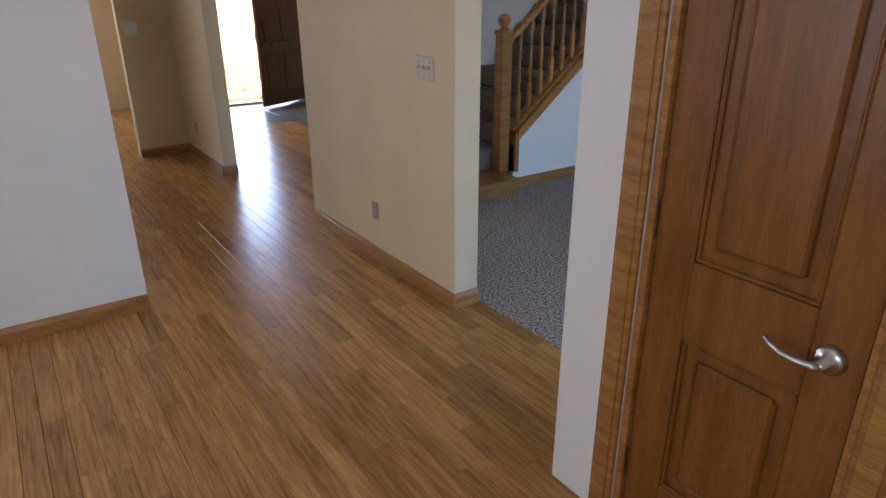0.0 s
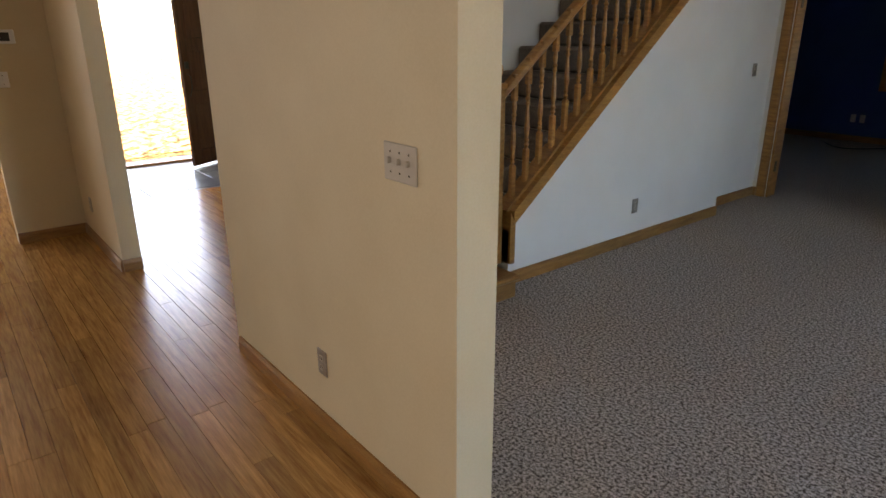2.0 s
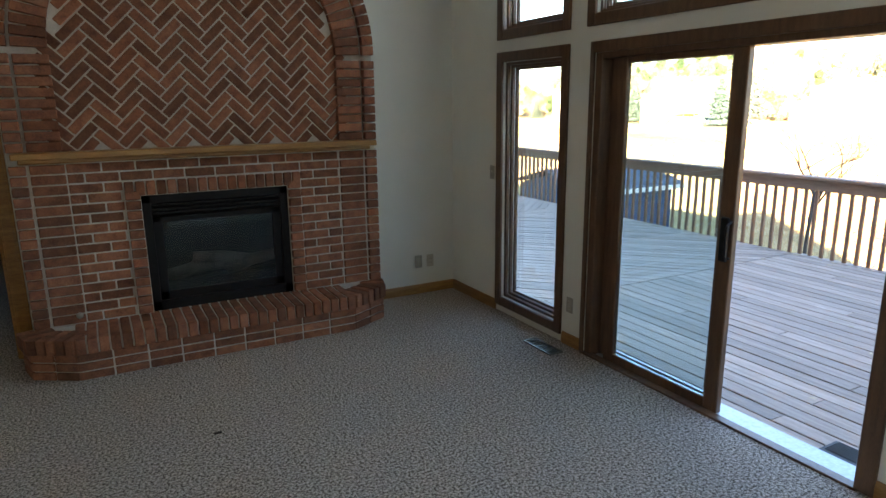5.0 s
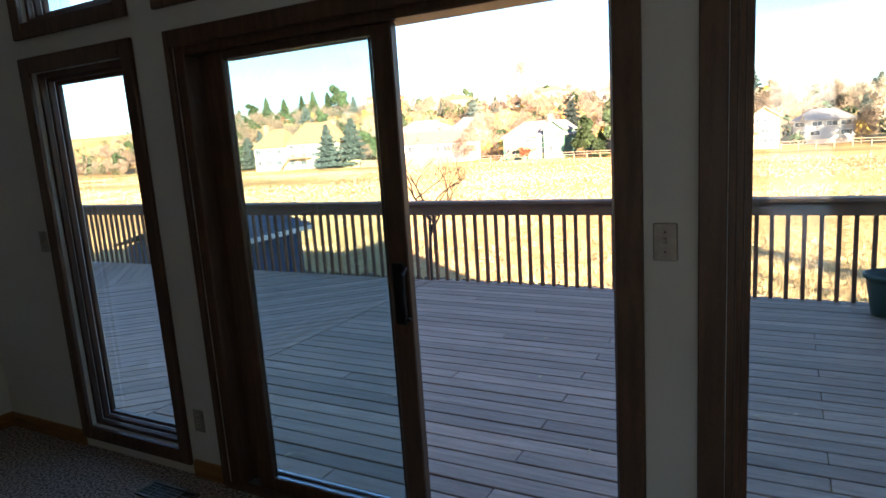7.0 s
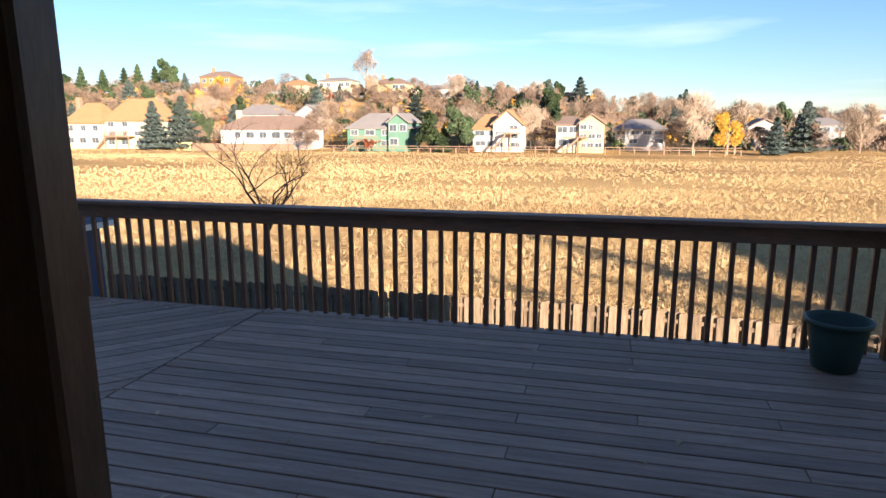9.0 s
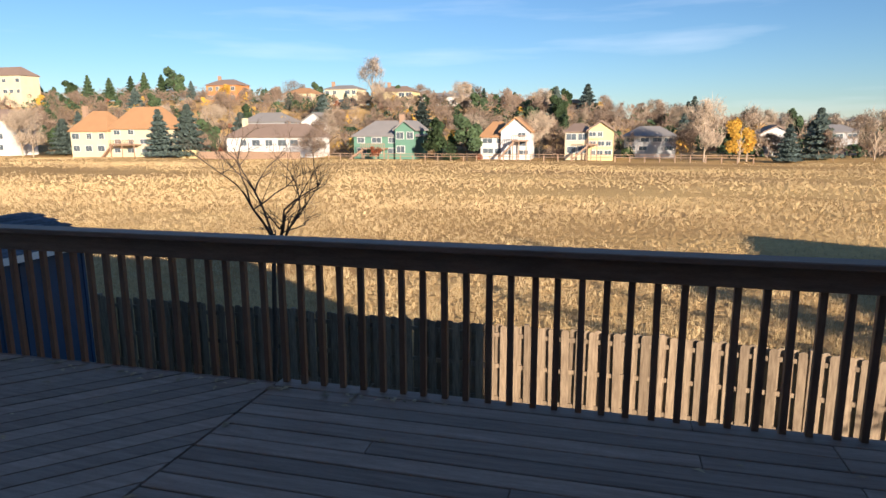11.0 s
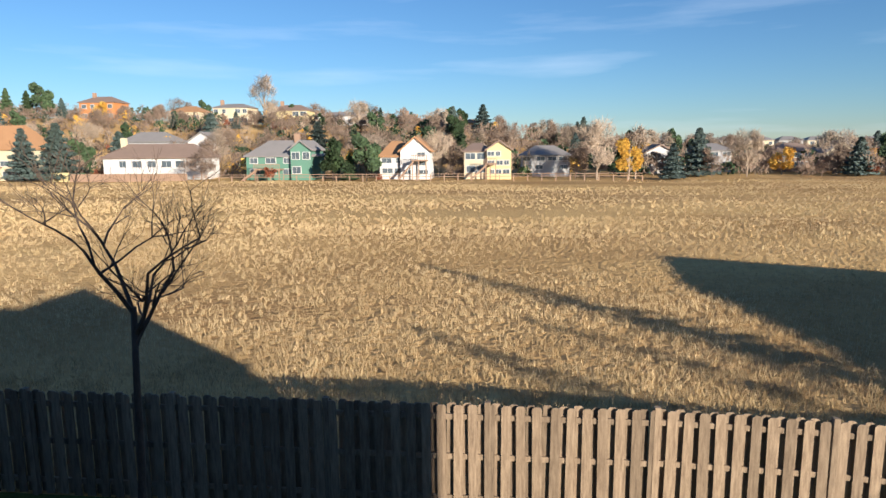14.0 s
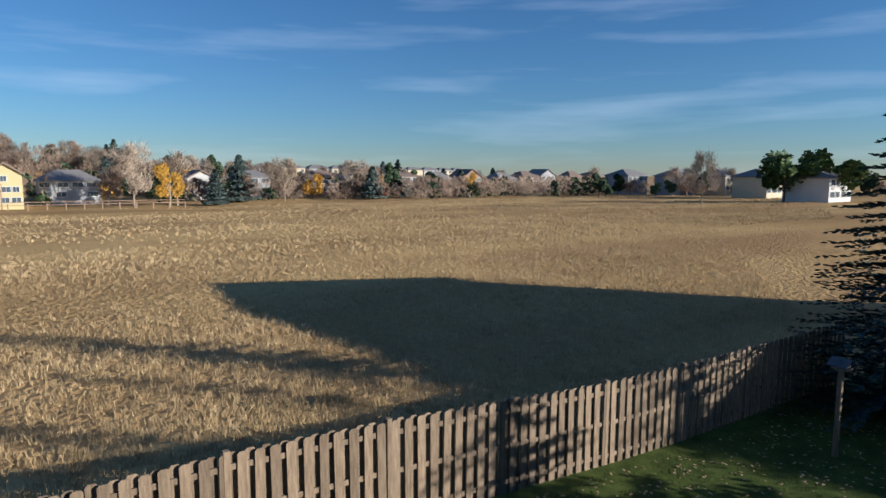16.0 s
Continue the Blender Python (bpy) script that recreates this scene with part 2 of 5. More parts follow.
def add_prism(bm, pts, axis, a, b):
    """A prism over a polygon of 2D points, from a to b along the axis."""
    def at(p, s):
        return {"x": (s, p[0], p[1]), "y": (p[0], s, p[1]), "z": (p[0], p[1], s)}[axis]
    lo = [bm.verts.new(at(p, a)) for p in pts]
    hi = [bm.verts.new(at(p, b)) for p in pts]
    bm.faces.new(lo)
    bm.faces.new(hi[::-1])
    for i in range(len(pts)):
        j = (i + 1) % len(pts)
        bm.faces.new((lo[i], hi[i], hi[j], lo[j]))
    bmesh.ops.recalc_face_normals(bm, faces=bm.faces)


def add_lathe(bm, prof, x=0, y=0, seg=14):
    """A turned shape from (radius, height) pairs."""
    rings = []
    for r, z in prof:
        rings.append([bm.verts.new((x + r * math.cos(2 * math.pi * k / seg), y + r * math.sin(2 * math.pi * k / seg), z)) for k in range(seg)])
    for p, q in zip(rings, rings[1:]):
        for k in range(seg):
            bm.faces.new((p[k], p[(k + 1) % seg], q[(k + 1) % seg], q[k]))
    bm.faces.new(rings[0][::-1])
    bm.faces.new(rings[-1])


def add_tube(bm, pts, r0, r1, seg=5):
    rings = []
    for i, p in enumerate(pts):
        p = Vector(p)
        d = (Vector(pts[min(i + 1, len(pts) - 1)]) - Vector(pts[max(i - 1, 0)])).normalized()
        u = d.orthogonal().normalized()
        v = d.cross(u)
        r = r0 + (r1 - r0) * i / max(1, len(pts) - 1)
        rings.append([bm.verts.new(p + (u * math.cos(2 * math.pi * k / seg) + v * math.sin(2 * math.pi * k / seg)) * r) for k in range(seg)])
    for p, q in zip(rings, rings[1:]):
        for k in range(seg):
            bm.faces.new((p[k], p[(k + 1) % seg], q[(k + 1) % seg], q[k]))
    bm.faces.new(rings[0][::-1])
    bm.faces.new(rings[-1])


def mesh_of(bm, name, material, smooth=False):
    me = bpy.data.meshes.new(name)
    bm.normal_update()
    bm.to_mesh(me)
    bm.free()
    me.materials.append(material)
    if smooth:
        me.polygons.foreach_set("use_smooth", [True] * len(me.polygons))
    return me


def part(name, bm, material, parent=None, label="", smooth=False):
    ob = new(name, mesh_of(bm, name, material, smooth))
    ob.parent = parent
    if label:
        ob["label"] = label
    return ob


def boxpart(name, material, parent, dims, bevel=0.004, label=""):
    bm = bmesh.new()
    add_box(bm, *dims, bevel=bevel)
    return part(name, bm, material, parent, label)


def piece(name, me, parent, m):
    ob = new(name, me)
    ob.parent = parent
    ob.matrix_basis = m
    return ob


def thing(name, label, category, group="", at=(0, 0, 0)):
    ob = new(name)
    ob.location = at
    return tagged(ob, label, category, group)


def structure(name, bm, material, label, category="wall"):
    return tagged(part(name, bm, material), label, category, kind="structure")


def boxes_structure(name, material, label, boxes, category="wall"):
    bm = bmesh.new()
    for b in boxes:
        add_box(bm, *b)
    return structure(name, bm, material, label, category)


def brick_mesh(l, w, h, material, bevel=0.004, name="brick"):
    bm = bmesh.new()
    add_box(bm, -l / 2, l / 2, -w / 2, w / 2, -h / 2, h / 2, bevel)
    return mesh_of(bm, name, material)


rnd = random.Random(4)

# ---- house shell ----
H = 3.7
boxes_structure("floor", M_CARPET, "speckled beige and grey cut pile carpet", [(-4.95, 0.0, -5.10, 0.12, -0.15, 0.0)], "carpet")
boxes_structure("floor_blue_room", M_CARPET, "speckled grey carpet of the blue room", [(-6.9, -2.4, 0.12, 4.2, -0.15, 0.0)], "carpet")
subfloor = boxes_structure("floor_oak", M_PLANK, "golden oak strip floor", [(-12.6, 0.0, -9.5, -5.10, -0.15, -0.016), (-9.0, -4.95, -5.10, -2.7, -0.15, -0.016)], "floor")
boxes_structure("floor_entry", M_MORTAR, "slate tiled entry floor", [(-10.9, -9.0, -5.33, -2.7, -0.15, -0.012)], "floor")

# wall towards the deck, with its openings
WZ0, WZ1 = 0.13, 2.02
boxes_structure("wall_east", M_WALL, "off-white painted wall with tall windows", [
    (0, 0.15, -0.82, 0.12, -0.2, H), (0, 0.15, -1.86, -1.54, -0.2, H), (0, 0.15, -4.03, -3.74, -0.2, H), (0, 0.15, -9.6, -4.85, -0.2, H),
    (0, 0.15, -1.54, -0.82, -0.2, WZ0), (0, 0.15, -4.85, -4.03, -0.2, WZ0), (0, 0.15, -3.74, -1.86, -0.2, -0.03),
    (0, 0.15, -1.54, -0.82, WZ1, 2.26), (0, 0.15, -3.74, -1.86, 2.03, 2.26), (0, 0.15, -4.85, -4.03, WZ1, 2.26),
    (0, 0.15, -1.54, -0.82, 3.2, H), (0, 0.15, -3.74, -1.86, 3.2, H), (0, 0.15, -4.85, -4.03, 3.2, H)])
boxes_structure("wall_north", M_WALL, "off-white painted fireplace wall", [
    (-3.48, 0.0, 0.0, 0.12, 0, H), (-5.2, -4.82, 0.0, 0.12, 0, H), (-4.82, -3.48, 0.0, 0.12, 2.075, H)])
boxes_structure("wall_hall", M_WALL, "off-white painted return wall with a light switch", [(-5.10, -4.955, -1.0, 0.0, 0, H)])
bm = bmesh.new()
add_prism(bm, [(-3.56, 0.0), (-0.98, 0.0), (-0.98, H), (-0.98, 2.42), (-3.56, 0.37)], "x", -4.94, -4.80)
structure("wall_stair", bm, M_WALL, "white painted wall under the stairs")
boxes_structure("wall_stair_back", M_WALL, "off-white wall behind the stairs", [(-6.07, -5.95, -3.9, 0.6, 0, 5.0)])
boxes_structure("wall_divider", M_CREAM, "cream painted partition end beside the carpet", [(-5.06, -3.28, -5.267, -5.117, 0, 2.6)])
boxes_structure("wall_pier", M_CREAM, "cream painted wall pier in the hall", [(-7.84, -6.66, -5.455, -5.33, 0, 2.6), (-7.97, -7.845, -5.94, -5.33, 0, 2.6)])
boxes_structure("wall_kitchen", M_WALL, "pale painted kitchen partition", [(-4.36, -4.235, -9.5, -6.605, 0, 2.6)])
boxes_structure("wall_pantry", M_WALL, "pale painted pantry wall", [
    (-2.06, -1.80, -5.72, -5.60, 0, 2.6), (-1.21, 0.0, -5.72, -5.60, 0, 2.6), (-1.80, -1.21, -5.72, -5.60, 2.06, 2.6),
    (-2.06, -1.95, -5.60, -5.22, 0, 2.6), (-2.06, 0.0, -5.22, -5.10, 0, H)])
boxes_structure("wall_south", M_WALL, "plain painted wall", [(-12.6, 0.0, -9.6, -9.5, 0, 2.6)])
boxes_structure("wall_entry", M_CREAM, "cream entry wall", [(-9.1, -6.07, -2.82, -2.7, 0, 2.6), (-10.55, -9.1, -2.82, -2.7, 0, 2.6), (-10.55, -10.4, -3.05, -2.82, 0, 2.6), (-10.55, -10.4, -5.4, -4.85, 0, 2.6), (-10.55, -10.4, -4.85, -3.05, 2.1, 2.6), (-10.4, -7.97, -5.46, -5.33, 0, 2.6)])
bm = bmesh.new()
add_prism(bm, [(-11.05, -5.46), (-11.12, -5.75), (-11.24, -5.72), (-11.17, -5.43)], "z", 0, 2.6)
add_prism(bm, [(-11.17, -5.86), (-11.38, -6.38), (-11.50, -6.34), (-11.29, -5.83)], "z", 0, 2.6)
add_prism(bm, [(-11.48, -6.44), (-12.5, -6.80), (-12.5, -6.92), (-11.53, -6.56)], "z", 0, 2.6)
add_box(bm, -11.2, -10.4, -5.46, -5.33, 0, 2.6)
add_box(bm, -12.6, -12.5, -9.5, -6.7, 0, 2.6)
structure("wall_bay", bm, M_CREAM, "cream bay wall with narrow side windows")
boxes_structure("wall_blue_room", M_BLUE, "deep blue painted bedroom wall", [
    (-6.9, -5.28, 4.2, 4.34, 0, 2.6), (-3.96, -2.4, 4.2, 4.34, 0, 2.6), (-5.28, -3.96, 4.2, 4.34, 0, 0.80), (-5.28, -3.96, 4.2, 4.34, 1.98, 2.6),
    (-7.0, -6.9, 0.12, 4.34, 0, 2.6), (-2.4, -2.3, 0.12, 4.34, 0, 2.6), (-6.9, -5.2, 0.122, 0.16, 0, 2.6), (-4.82, -3.48, 0.122, 0.16, 2.075, 2.6), (-3.48, -2.4, 0.122, 0.16, 0, 2.6), (-5.2, -4.82, 0.122, 0.16, 0, 2.6)])
boxes_structure("ceiling", M_CEIL, "white ceiling of the living room", [(-6.1, 0.15, -5.25, 0.15, H, H + 0.025)], "ceiling")
boxes_structure("ceiling_low", M_CEIL, "white ceiling of the kitchen and hall", [(-12.6, 0.15, -9.6, -5.25, 2.6, 2.75), (-10.6, -6.0, -5.25, -2.7, 2.6, 2.75), (-7.0, -2.3, 0.12, 4.34, 2.6, 2.75)], "ceiling")
# Second box is out of view, added to stop sun entering above the hall.
boxes_structure("wall_upper", M_WALL, "upper wall over the kitchen opening and an unseen wall blocking sun", [(-6.1, 0.0, -5.25, -5.13, 2.601, H), (-6.1, -5.96, -5.13, -3.9, 2.601, H)])
# roof and end walls of the house, which shade the deck and the yard
bm = bmesh.new()
add_prism(bm, [(-13.2, 3.86), (0.4, 3.73), (0.4, 3.80), (-6.1, 5.2), (-13.2, 3.95)], "y", -5.1, 9.0)
add_prism(bm, [(-11.5, 1.95), (-10.5, 2.78), (-5.11, 2.78), (-5.11, 3.75), (-8.5, 4.95)], "x", -13.2, 0.4)
structure("roof", bm, M_SHINGLE, "grey shingled house roof", "roof")
boxes_structure("wall_outside", M_STUCCO, "pale siding of the house", [(-12.8, 0.15, -11.4, -11.2, -4.2, 1.95), (-0.05, 0.148, -11.2, -9.61, -4.2, 2.2), (-0.05, 0.148, 0.15, 8.8, -4.2, 3.6), (-0.05, 0.148, -9.6, 0.15, -4.2, -0.21), (-12.8, -12.62, -11.2, -5.1, -4.2, 2.7)])


def strip(name, label, segs, h=0.085, d=0.016, mat=None):
    """Baseboard runs: (x0, y0, x1, y1, side) with the side it stands out to."""
    root = tagged(new(name), label, "baseboard", kind="structure")
    for x0, y0, x1, y1, sx, sy in segs:
        along_x = abs(x1 - x0) > abs(y1 - y0)
        bm = bmesh.new()
        a0, a1 = (min(x0, x1), max(x0, x1)) if along_x else (min(y0, y1), max(y0, y1))
        s = sy if along_x else sx
        c = y0 if along_x else x0
        pr = [(c, 0.0), (c + s * d, 0.0), (c + s * d, h * 0.7), (c + s * d * 0.5, h), (c, h)]
        add_prism(bm, pr, "x" if along_x else "y", a0, a1)
        part("board", bm, mat or (M_OAKX if along_x else M_OAKY), root)
    return root


strip("baseboard", "golden oak baseboard with an eased top", [
    (0, 0, 0, -0.74, -1, 0), (0, -1.63, 0, -1.84, -1, 0), (-0.75, 0, 0, 0, 0, -1), (0, -3.79, 0, -3.95, -1, 0), (0, -4.95, 0, -5.10, -1, 0),
    (-4.80, -3.56, -4.80, -0.98, 1, 0), (-4.955, -0.96, -4.955, -0.0, 1, 0), (-4.94, 0, -4.915, 0, 0, -1),
    (-5.03, -5.267, -3.264, -5.267, 0, -1), (-3.28, -5.267, -3.28, -5.117, 1, 0), (-7.84, -5.455, -6.66, -5.455, 0, -1), (-6.66, -5.455, -6.66, -5.33, 1, 0),
    (-7.845, -5.94, -7.845, -5.455, 1, 0), (-4.235, -9.5, -4.235, -6.605, 1, 0), (-6.9, 4.2, -2.4, 4.2, 0, -1), (-11.17, -5.46, -10.4, -5.46, 0, -1)])
for a, b in (((-11.17, -5.86), (-11.38, -6.38)), ((-11.48, -6.44), (-12.5, -6.80))):
    bm = bmesh.new()
    d = (Vector(b) - Vector(a)).normalized()
    n = Vector((-d.y, d.x))
    if n.x < 0:
        n = -n
    add_prism(bm, [a, b, tuple(Vector(b) + n * 0.016), tuple(Vector(a) + n * 0.016)], "z", 0, 0.085)
    structure("trim", bm, M_OAKX, "oak baseboard of the bay", "baseboard")

# ---- windows and doors ----


def window_unit(name, y0, y1, z0, z1, label, casing=0.075, bars=()):
    """A fixed window in the wall towards the deck; y0 < y1 is the wall's opening."""
    w = tagged(new(name), label, "window", kind="structure")
    for nm, d in (("casing", (-0.022, 0.0, y0 - casing, y0, z0 - casing, z1 + casing)), ("casing", (-0.022, 0.0, y1, y1 + casing, z0 - casing, z1 + casing)),
                  ("casing", (-0.021, 0.0, y0, y1, z1, z1 + casing)), ("casing", (-0.021, 0.0, y0, y1, z0 - casing, z0))):
        boxpart(nm, M_TRIM, w, d)
    f = 0.03
    for i in range(3):
        o, xa = f * i * 0.6, 0.02 + 0.032 * i
        for d in ((xa, xa + 0.03, y0 + o, y0 + o + 0.022, z0 + o, z1 - o), (xa, xa + 0.03, y1 - o - 0.022, y1 - o, z0 + o, z1 - o),
                  (xa, xa + 0.03, y0 + o + 0.022, y1 - o - 0.022, z0 + o, z0 + o + 0.022), (xa, xa + 0.03, y0 + o + 0.022, y1 - o - 0.022, z1 - o - 0.022, z1 - o)):
            boxpart("window_frame", M_TRIM, w, d, 0.003)
    g = boxpart("pane", GLASS, w, (0.098, 0.104, y0 + 0.05, y1 - 0.05, z0 + 0.05, z1 - 0.05), 0)
    g.visible_shadow = False
    return w


window_unit("window_1", -1.54, -0.82, WZ0, WZ1, "tall fixed window with dark stained wood casing")
window_unit("window_2", -4.85, -4.03, WZ0, WZ1, "tall fixed window with dark stained wood casing")
window_unit("window_3", -1.54, -0.82, 2.26, 3.2, "upper fixed window with dark stained casing")
window_unit("window_4", -3.74, -1.86, 2.26, 3.2, "wide upper window above the sliding door")
window_unit("window_5", -4.85, -4.03, 2.26, 3.2, "upper fixed window with dark stained casing")

sl = tagged(new("door_1"), "dark stained sliding glass door, half open to the deck", "sliding door", kind="structure")
for d in ((-0.022, 0, -1.862, -1.83, -0.0, 2.09), (-0.022, 0, -3.80, -3.715, 0.0, 2.09), (-0.021, 0, -3.715, -1.862, 2.02, 2.09)):
    boxpart("casing", M_TRIM, sl, d)
for d in ((0.001, 0.149, -1.92, -1.861, -0.03, 2.03), (0.001, 0.149, -3.739, -3.705, -0.03, 2.03), (0.001, 0.149, -3.705, -1.92, 1.985, 2.029)):
    boxpart("jamb", M_TRIM, sl, d)
boxpart("threshold", M_ALU, sl, (0.03, 0.19, -3.705, -1.92, -0.029, -0.004), 0.003, "pale aluminium threshold")
boxpart("sill_strip", M_TRIM, sl, (-0.03, 0.029, -3.73, -1.85, -0.0295, 0.012), 0.003)
for k, (xa, y0, y1, lab) in enumerate(((0.085, -2.89, -1.925, "fixed glass panel"), (0.035, -2.935, -2.015, "slid open glass panel"))):
    pn = new("panel")
    pn.parent = sl
    pn["label"] = lab
    for d in ((xa, xa + 0.042, y0, y0 + 0.09, 0.0, 1.985), (xa, xa + 0.042, y1 - 0.09, y1, 0.0, 1.985), (xa, xa + 0.042, y0 + 0.09, y1 - 0.09, 0.0, 0.065), (xa, xa + 0.042, y0 + 0.09, y1 - 0.09, 1.95, 1.985)):
        boxpart("stile", M_TRIM, pn, d, 0.005)
    g = boxpart("pane", GLASS, pn, (xa + 0.018, xa + 0.024, y0 + 0.09, y1 - 0.09, 0.065, 1.95), 0)
    g.visible_shadow = False
bm = bmesh.new()
add_box(bm, 0.012, 0.034, -2.92, -2.87, 0.88, 1.12, 0.006)
part("lock_plate", bm, M_BLACK, sl, "black lock plate")
bm = bmesh.new()
add_tube(bm, [(0.03, -2.925, 0.90), (-0.01, -2.932, 0.92), (-0.015, -2.932, 1.0), (-0.01, -2.932, 1.08), (0.03, -2.925, 1.10)], 0.008, 0.008, 8)
part("handle", bm, M_BLACK, sl, "black pull handle")


def cased_opening(name, label, x0, x1, z1, y, side, mat, w=0.07, depth=0.12):
    """Oak casing and jambs round a doorway in a wall along x."""
    o = tagged(new(name), label, "doorway", kind="structure")
    ya, yb = (y - 0.018, y) if side < 0 else (y, y + 0.018)
    for xa, xb in ((x0 - w, x0), (x1, x1 + w)):
        bm = bmesh.new()
        add_box(bm, xa, xb, ya, yb, 0, z1 + w, 0.004)
        add_box(bm, xa + 0.015, xb - 0.015, ya - 0.006, ya + 0.002, 0, z1 + w - 0.01, 0.002)
        part("casing", bm, mat, o)
    boxpart("head_casing", M_OAKX, o, (x0, x1, ya + 0.001, yb, z1, z1 + w))
    boxpart("jamb", mat, o, (x0 + 0.001, x0 + 0.022, y + 0.001, y + depth, 0, z1))
    boxpart("jamb", mat, o, (x1 - 0.022, x1 - 0.001, y + 0.001, y + depth, 0, z1))
    boxpart("head_jamb", M_OAKX, o, (x0 + 0.022, x1 - 0.022, y + 0.001, y + depth, z1 - 0.022, z1 - 0.001))
    return o


cased_opening("door_2", "golden oak cased doorway into the blue room", -4.82, -3.48, 2.075, 0.0, -1, M_OAK, w=0.09, depth=0.16)
boxpart("hinge", M_BRASS, bpy.data.objects["door_2"], (-4.799, -4.792, 0.05, 0.09, 0.25, 0.35), 0.001)
boxpart("hinge", M_BRASS, bpy.data.objects["door_2"], (-4.799, -4.792, 0.05, 0.09, 1.75, 1.85), 0.001)
d3 = cased_opening("door_3", "oak cased pantry doorway with a closed door", -1.80, -1.21, 2.06, -5.72, -1, M_OAK, w=0.08)
leaf = thing("pantry_door", "closed knotty alder panel door with a brushed nickel lever", "door")
LX0, LX1 = -1.775, -1.235
PY = -5.70
for d in ((LX0, LX0 + 0.115, PY, PY + 0.036, 0.01, 2.035), (LX1 - 0.115, LX1, PY, PY + 0.036, 0.01, 2.035), (LX0 + 0.115, LX1 - 0.115, PY, PY + 0.036, 0.01, 0.24), (LX0 + 0.115, LX1 - 0.115, PY, PY + 0.036, 0.73, 0.95), (LX0 + 0.115, LX1 - 0.115, PY, PY + 0.036, 1.90, 2.035)):
    boxpart("rail" if d[1] - d[0] > 0.2 else "stile", M_DOOR, leaf, d, 0.004)
for z0, z1 in ((0.24, 0.73), (0.95, 1.90)):
    bm = bmesh.new()
    a, b = LX0 + 0.115, LX1 - 0.115
    add_box(bm, a, b, PY + 0.016, PY + 0.03, z0, z1)
    add_box(bm, a + 0.045, b - 0.045, PY + 0.004, PY + 0.02, z0 + 0.045, z1 - 0.045, 0.012)
    part("raised_panel", bm, M_DOOR, leaf)
    for d in ((a, b, z0, z0 + 0.012), (a, b, z1 - 0.012, z1), (a, a + 0.012, z0, z1), (b - 0.012, b, z0, z1)):
        boxpart("moulding", M_DOOR, leaf, (d[0], d[1], PY + 0.004, PY + 0.017, d[2], d[3]), 0.005)
for z in (0.25, 1.03, 1.82):
    bm = bmesh.new()
    add_lathe(bm, [(0.008, z - 0.05), (0.008, z + 0.05), (0.004, z + 0.056)], LX0 - 0.008, PY - 0.004, 10)
    part("hinge", bm, M_BRASS, leaf, "dark bronze hinge")
hb = bmesh.new()
add_lathe(hb, [(0.034, -0.01), (0.034, 0.0), (0.026, 0.008), (0.013, 0.012), (0.011, 0.045)], 0, 0, 20)
bmesh.ops.transform(hb, matrix=pose(-1.305, PY - 0.008, 0.85, 90, 0, 0), verts=hb.verts)
part("rosette", hb, M_NICKEL, leaf, "brushed nickel rosette", True)
hb = bmesh.new()
add_tube(hb, [(-1.305, PY - 0.05, 0.848), (-1.325, PY - 0.055, 0.847), (-1.35, PY - 0.056, 0.845), (-1.385, PY - 0.054, 0.846), (-1.412, PY - 0.052, 0.855), (-1.428, PY - 0.05, 0.868)], 0.011, 0.006, 10)
part("lever", hb, M_NICKEL, leaf, "curved brushed nickel lever", True)

# entry door, ajar, and the bright doorway
ed = thing("entry_door", "dark stained panelled entry door standing ajar", "door", at=(-10.36, -3.08, 0.0))
ed.rotation_euler = (0, 0, radians(-61))
bm = bmesh.new()
add_box(bm, 0.0, 0.92, -0.022, 0.022, 0.02, 2.07, 0.004)
part("slab", bm, M_DARKDOOR, ed)
for z0, z1 in ((0.2, 0.75), (0.9, 1.35), (1.5, 1.95)):
    for x0 in (0.12, 0.5):
        for s in (-1, 1):
            boxpart("panel", M_DARKDOOR, ed, (x0, x0 + 0.3, s * 0.030 - 0.008, s * 0.030 + 0.008, z0, z1), 0.006)
bm = bmesh.new()
for s in (-1, 1):
    add_tube(bm, [(0.86, s * 0.02, 1.10), (0.86, s * 0.07, 1.08), (0.86, s * 0.075, 0.95), (0.86, s * 0.03, 0.84)], 0.009, 0.007, 8)
    add_box(bm, 0.83, 0.89, s * 0.03 - 0.01, s * 0.03 + 0.01, 1.16, 1.24, 0.004)
part("handle_set", bm, M_BLACK, ed, "black handle and deadbolt")
boxpart("sill", M_OAKY, tagged(new("door_4"), "wood threshold of the entry doorway", "threshold", kind="structure"), (-10.56, -10.38, -4.85, -3.05, -0.012, 0.03), 0.005)

# blue room window
bw = tagged(new("window_6"), "sliding window with an oak casing in the blue room", "window", kind="structure")
for d in ((-5.35, -5.28, 4.178, 4.2, 0.73, 2.05), (-3.96, -3.89, 4.178, 4.2, 0.73, 2.05), (-5.28, -3.96, 4.179, 4.2, 1.98, 2.05), (-5.28, -3.96, 4.179, 4.2, 0.73, 0.80)):
    boxpart("casing", M_OAK, bw, d)
for d in ((-5.28, -5.24, 4.22, 4.28, 0.80, 1.98), (-4.0, -3.96, 4.22, 4.28, 0.80, 1.98), (-5.24, -4.0, 4.22, 4.28, 0.80, 0.84), (-5.24, -4.0, 4.22, 4.28, 1.94, 1.98), (-4.645, -4.595, 4.22, 4.27, 0.84, 1.94)):
    boxpart("window_frame", M_WPLATE, bw, d)
boxpart("blind_headrail", M_WPLATE, bw, (-5.22, -4.01, 4.185, 4.215, 1.86, 1.95), 0.006, "raised white blind")
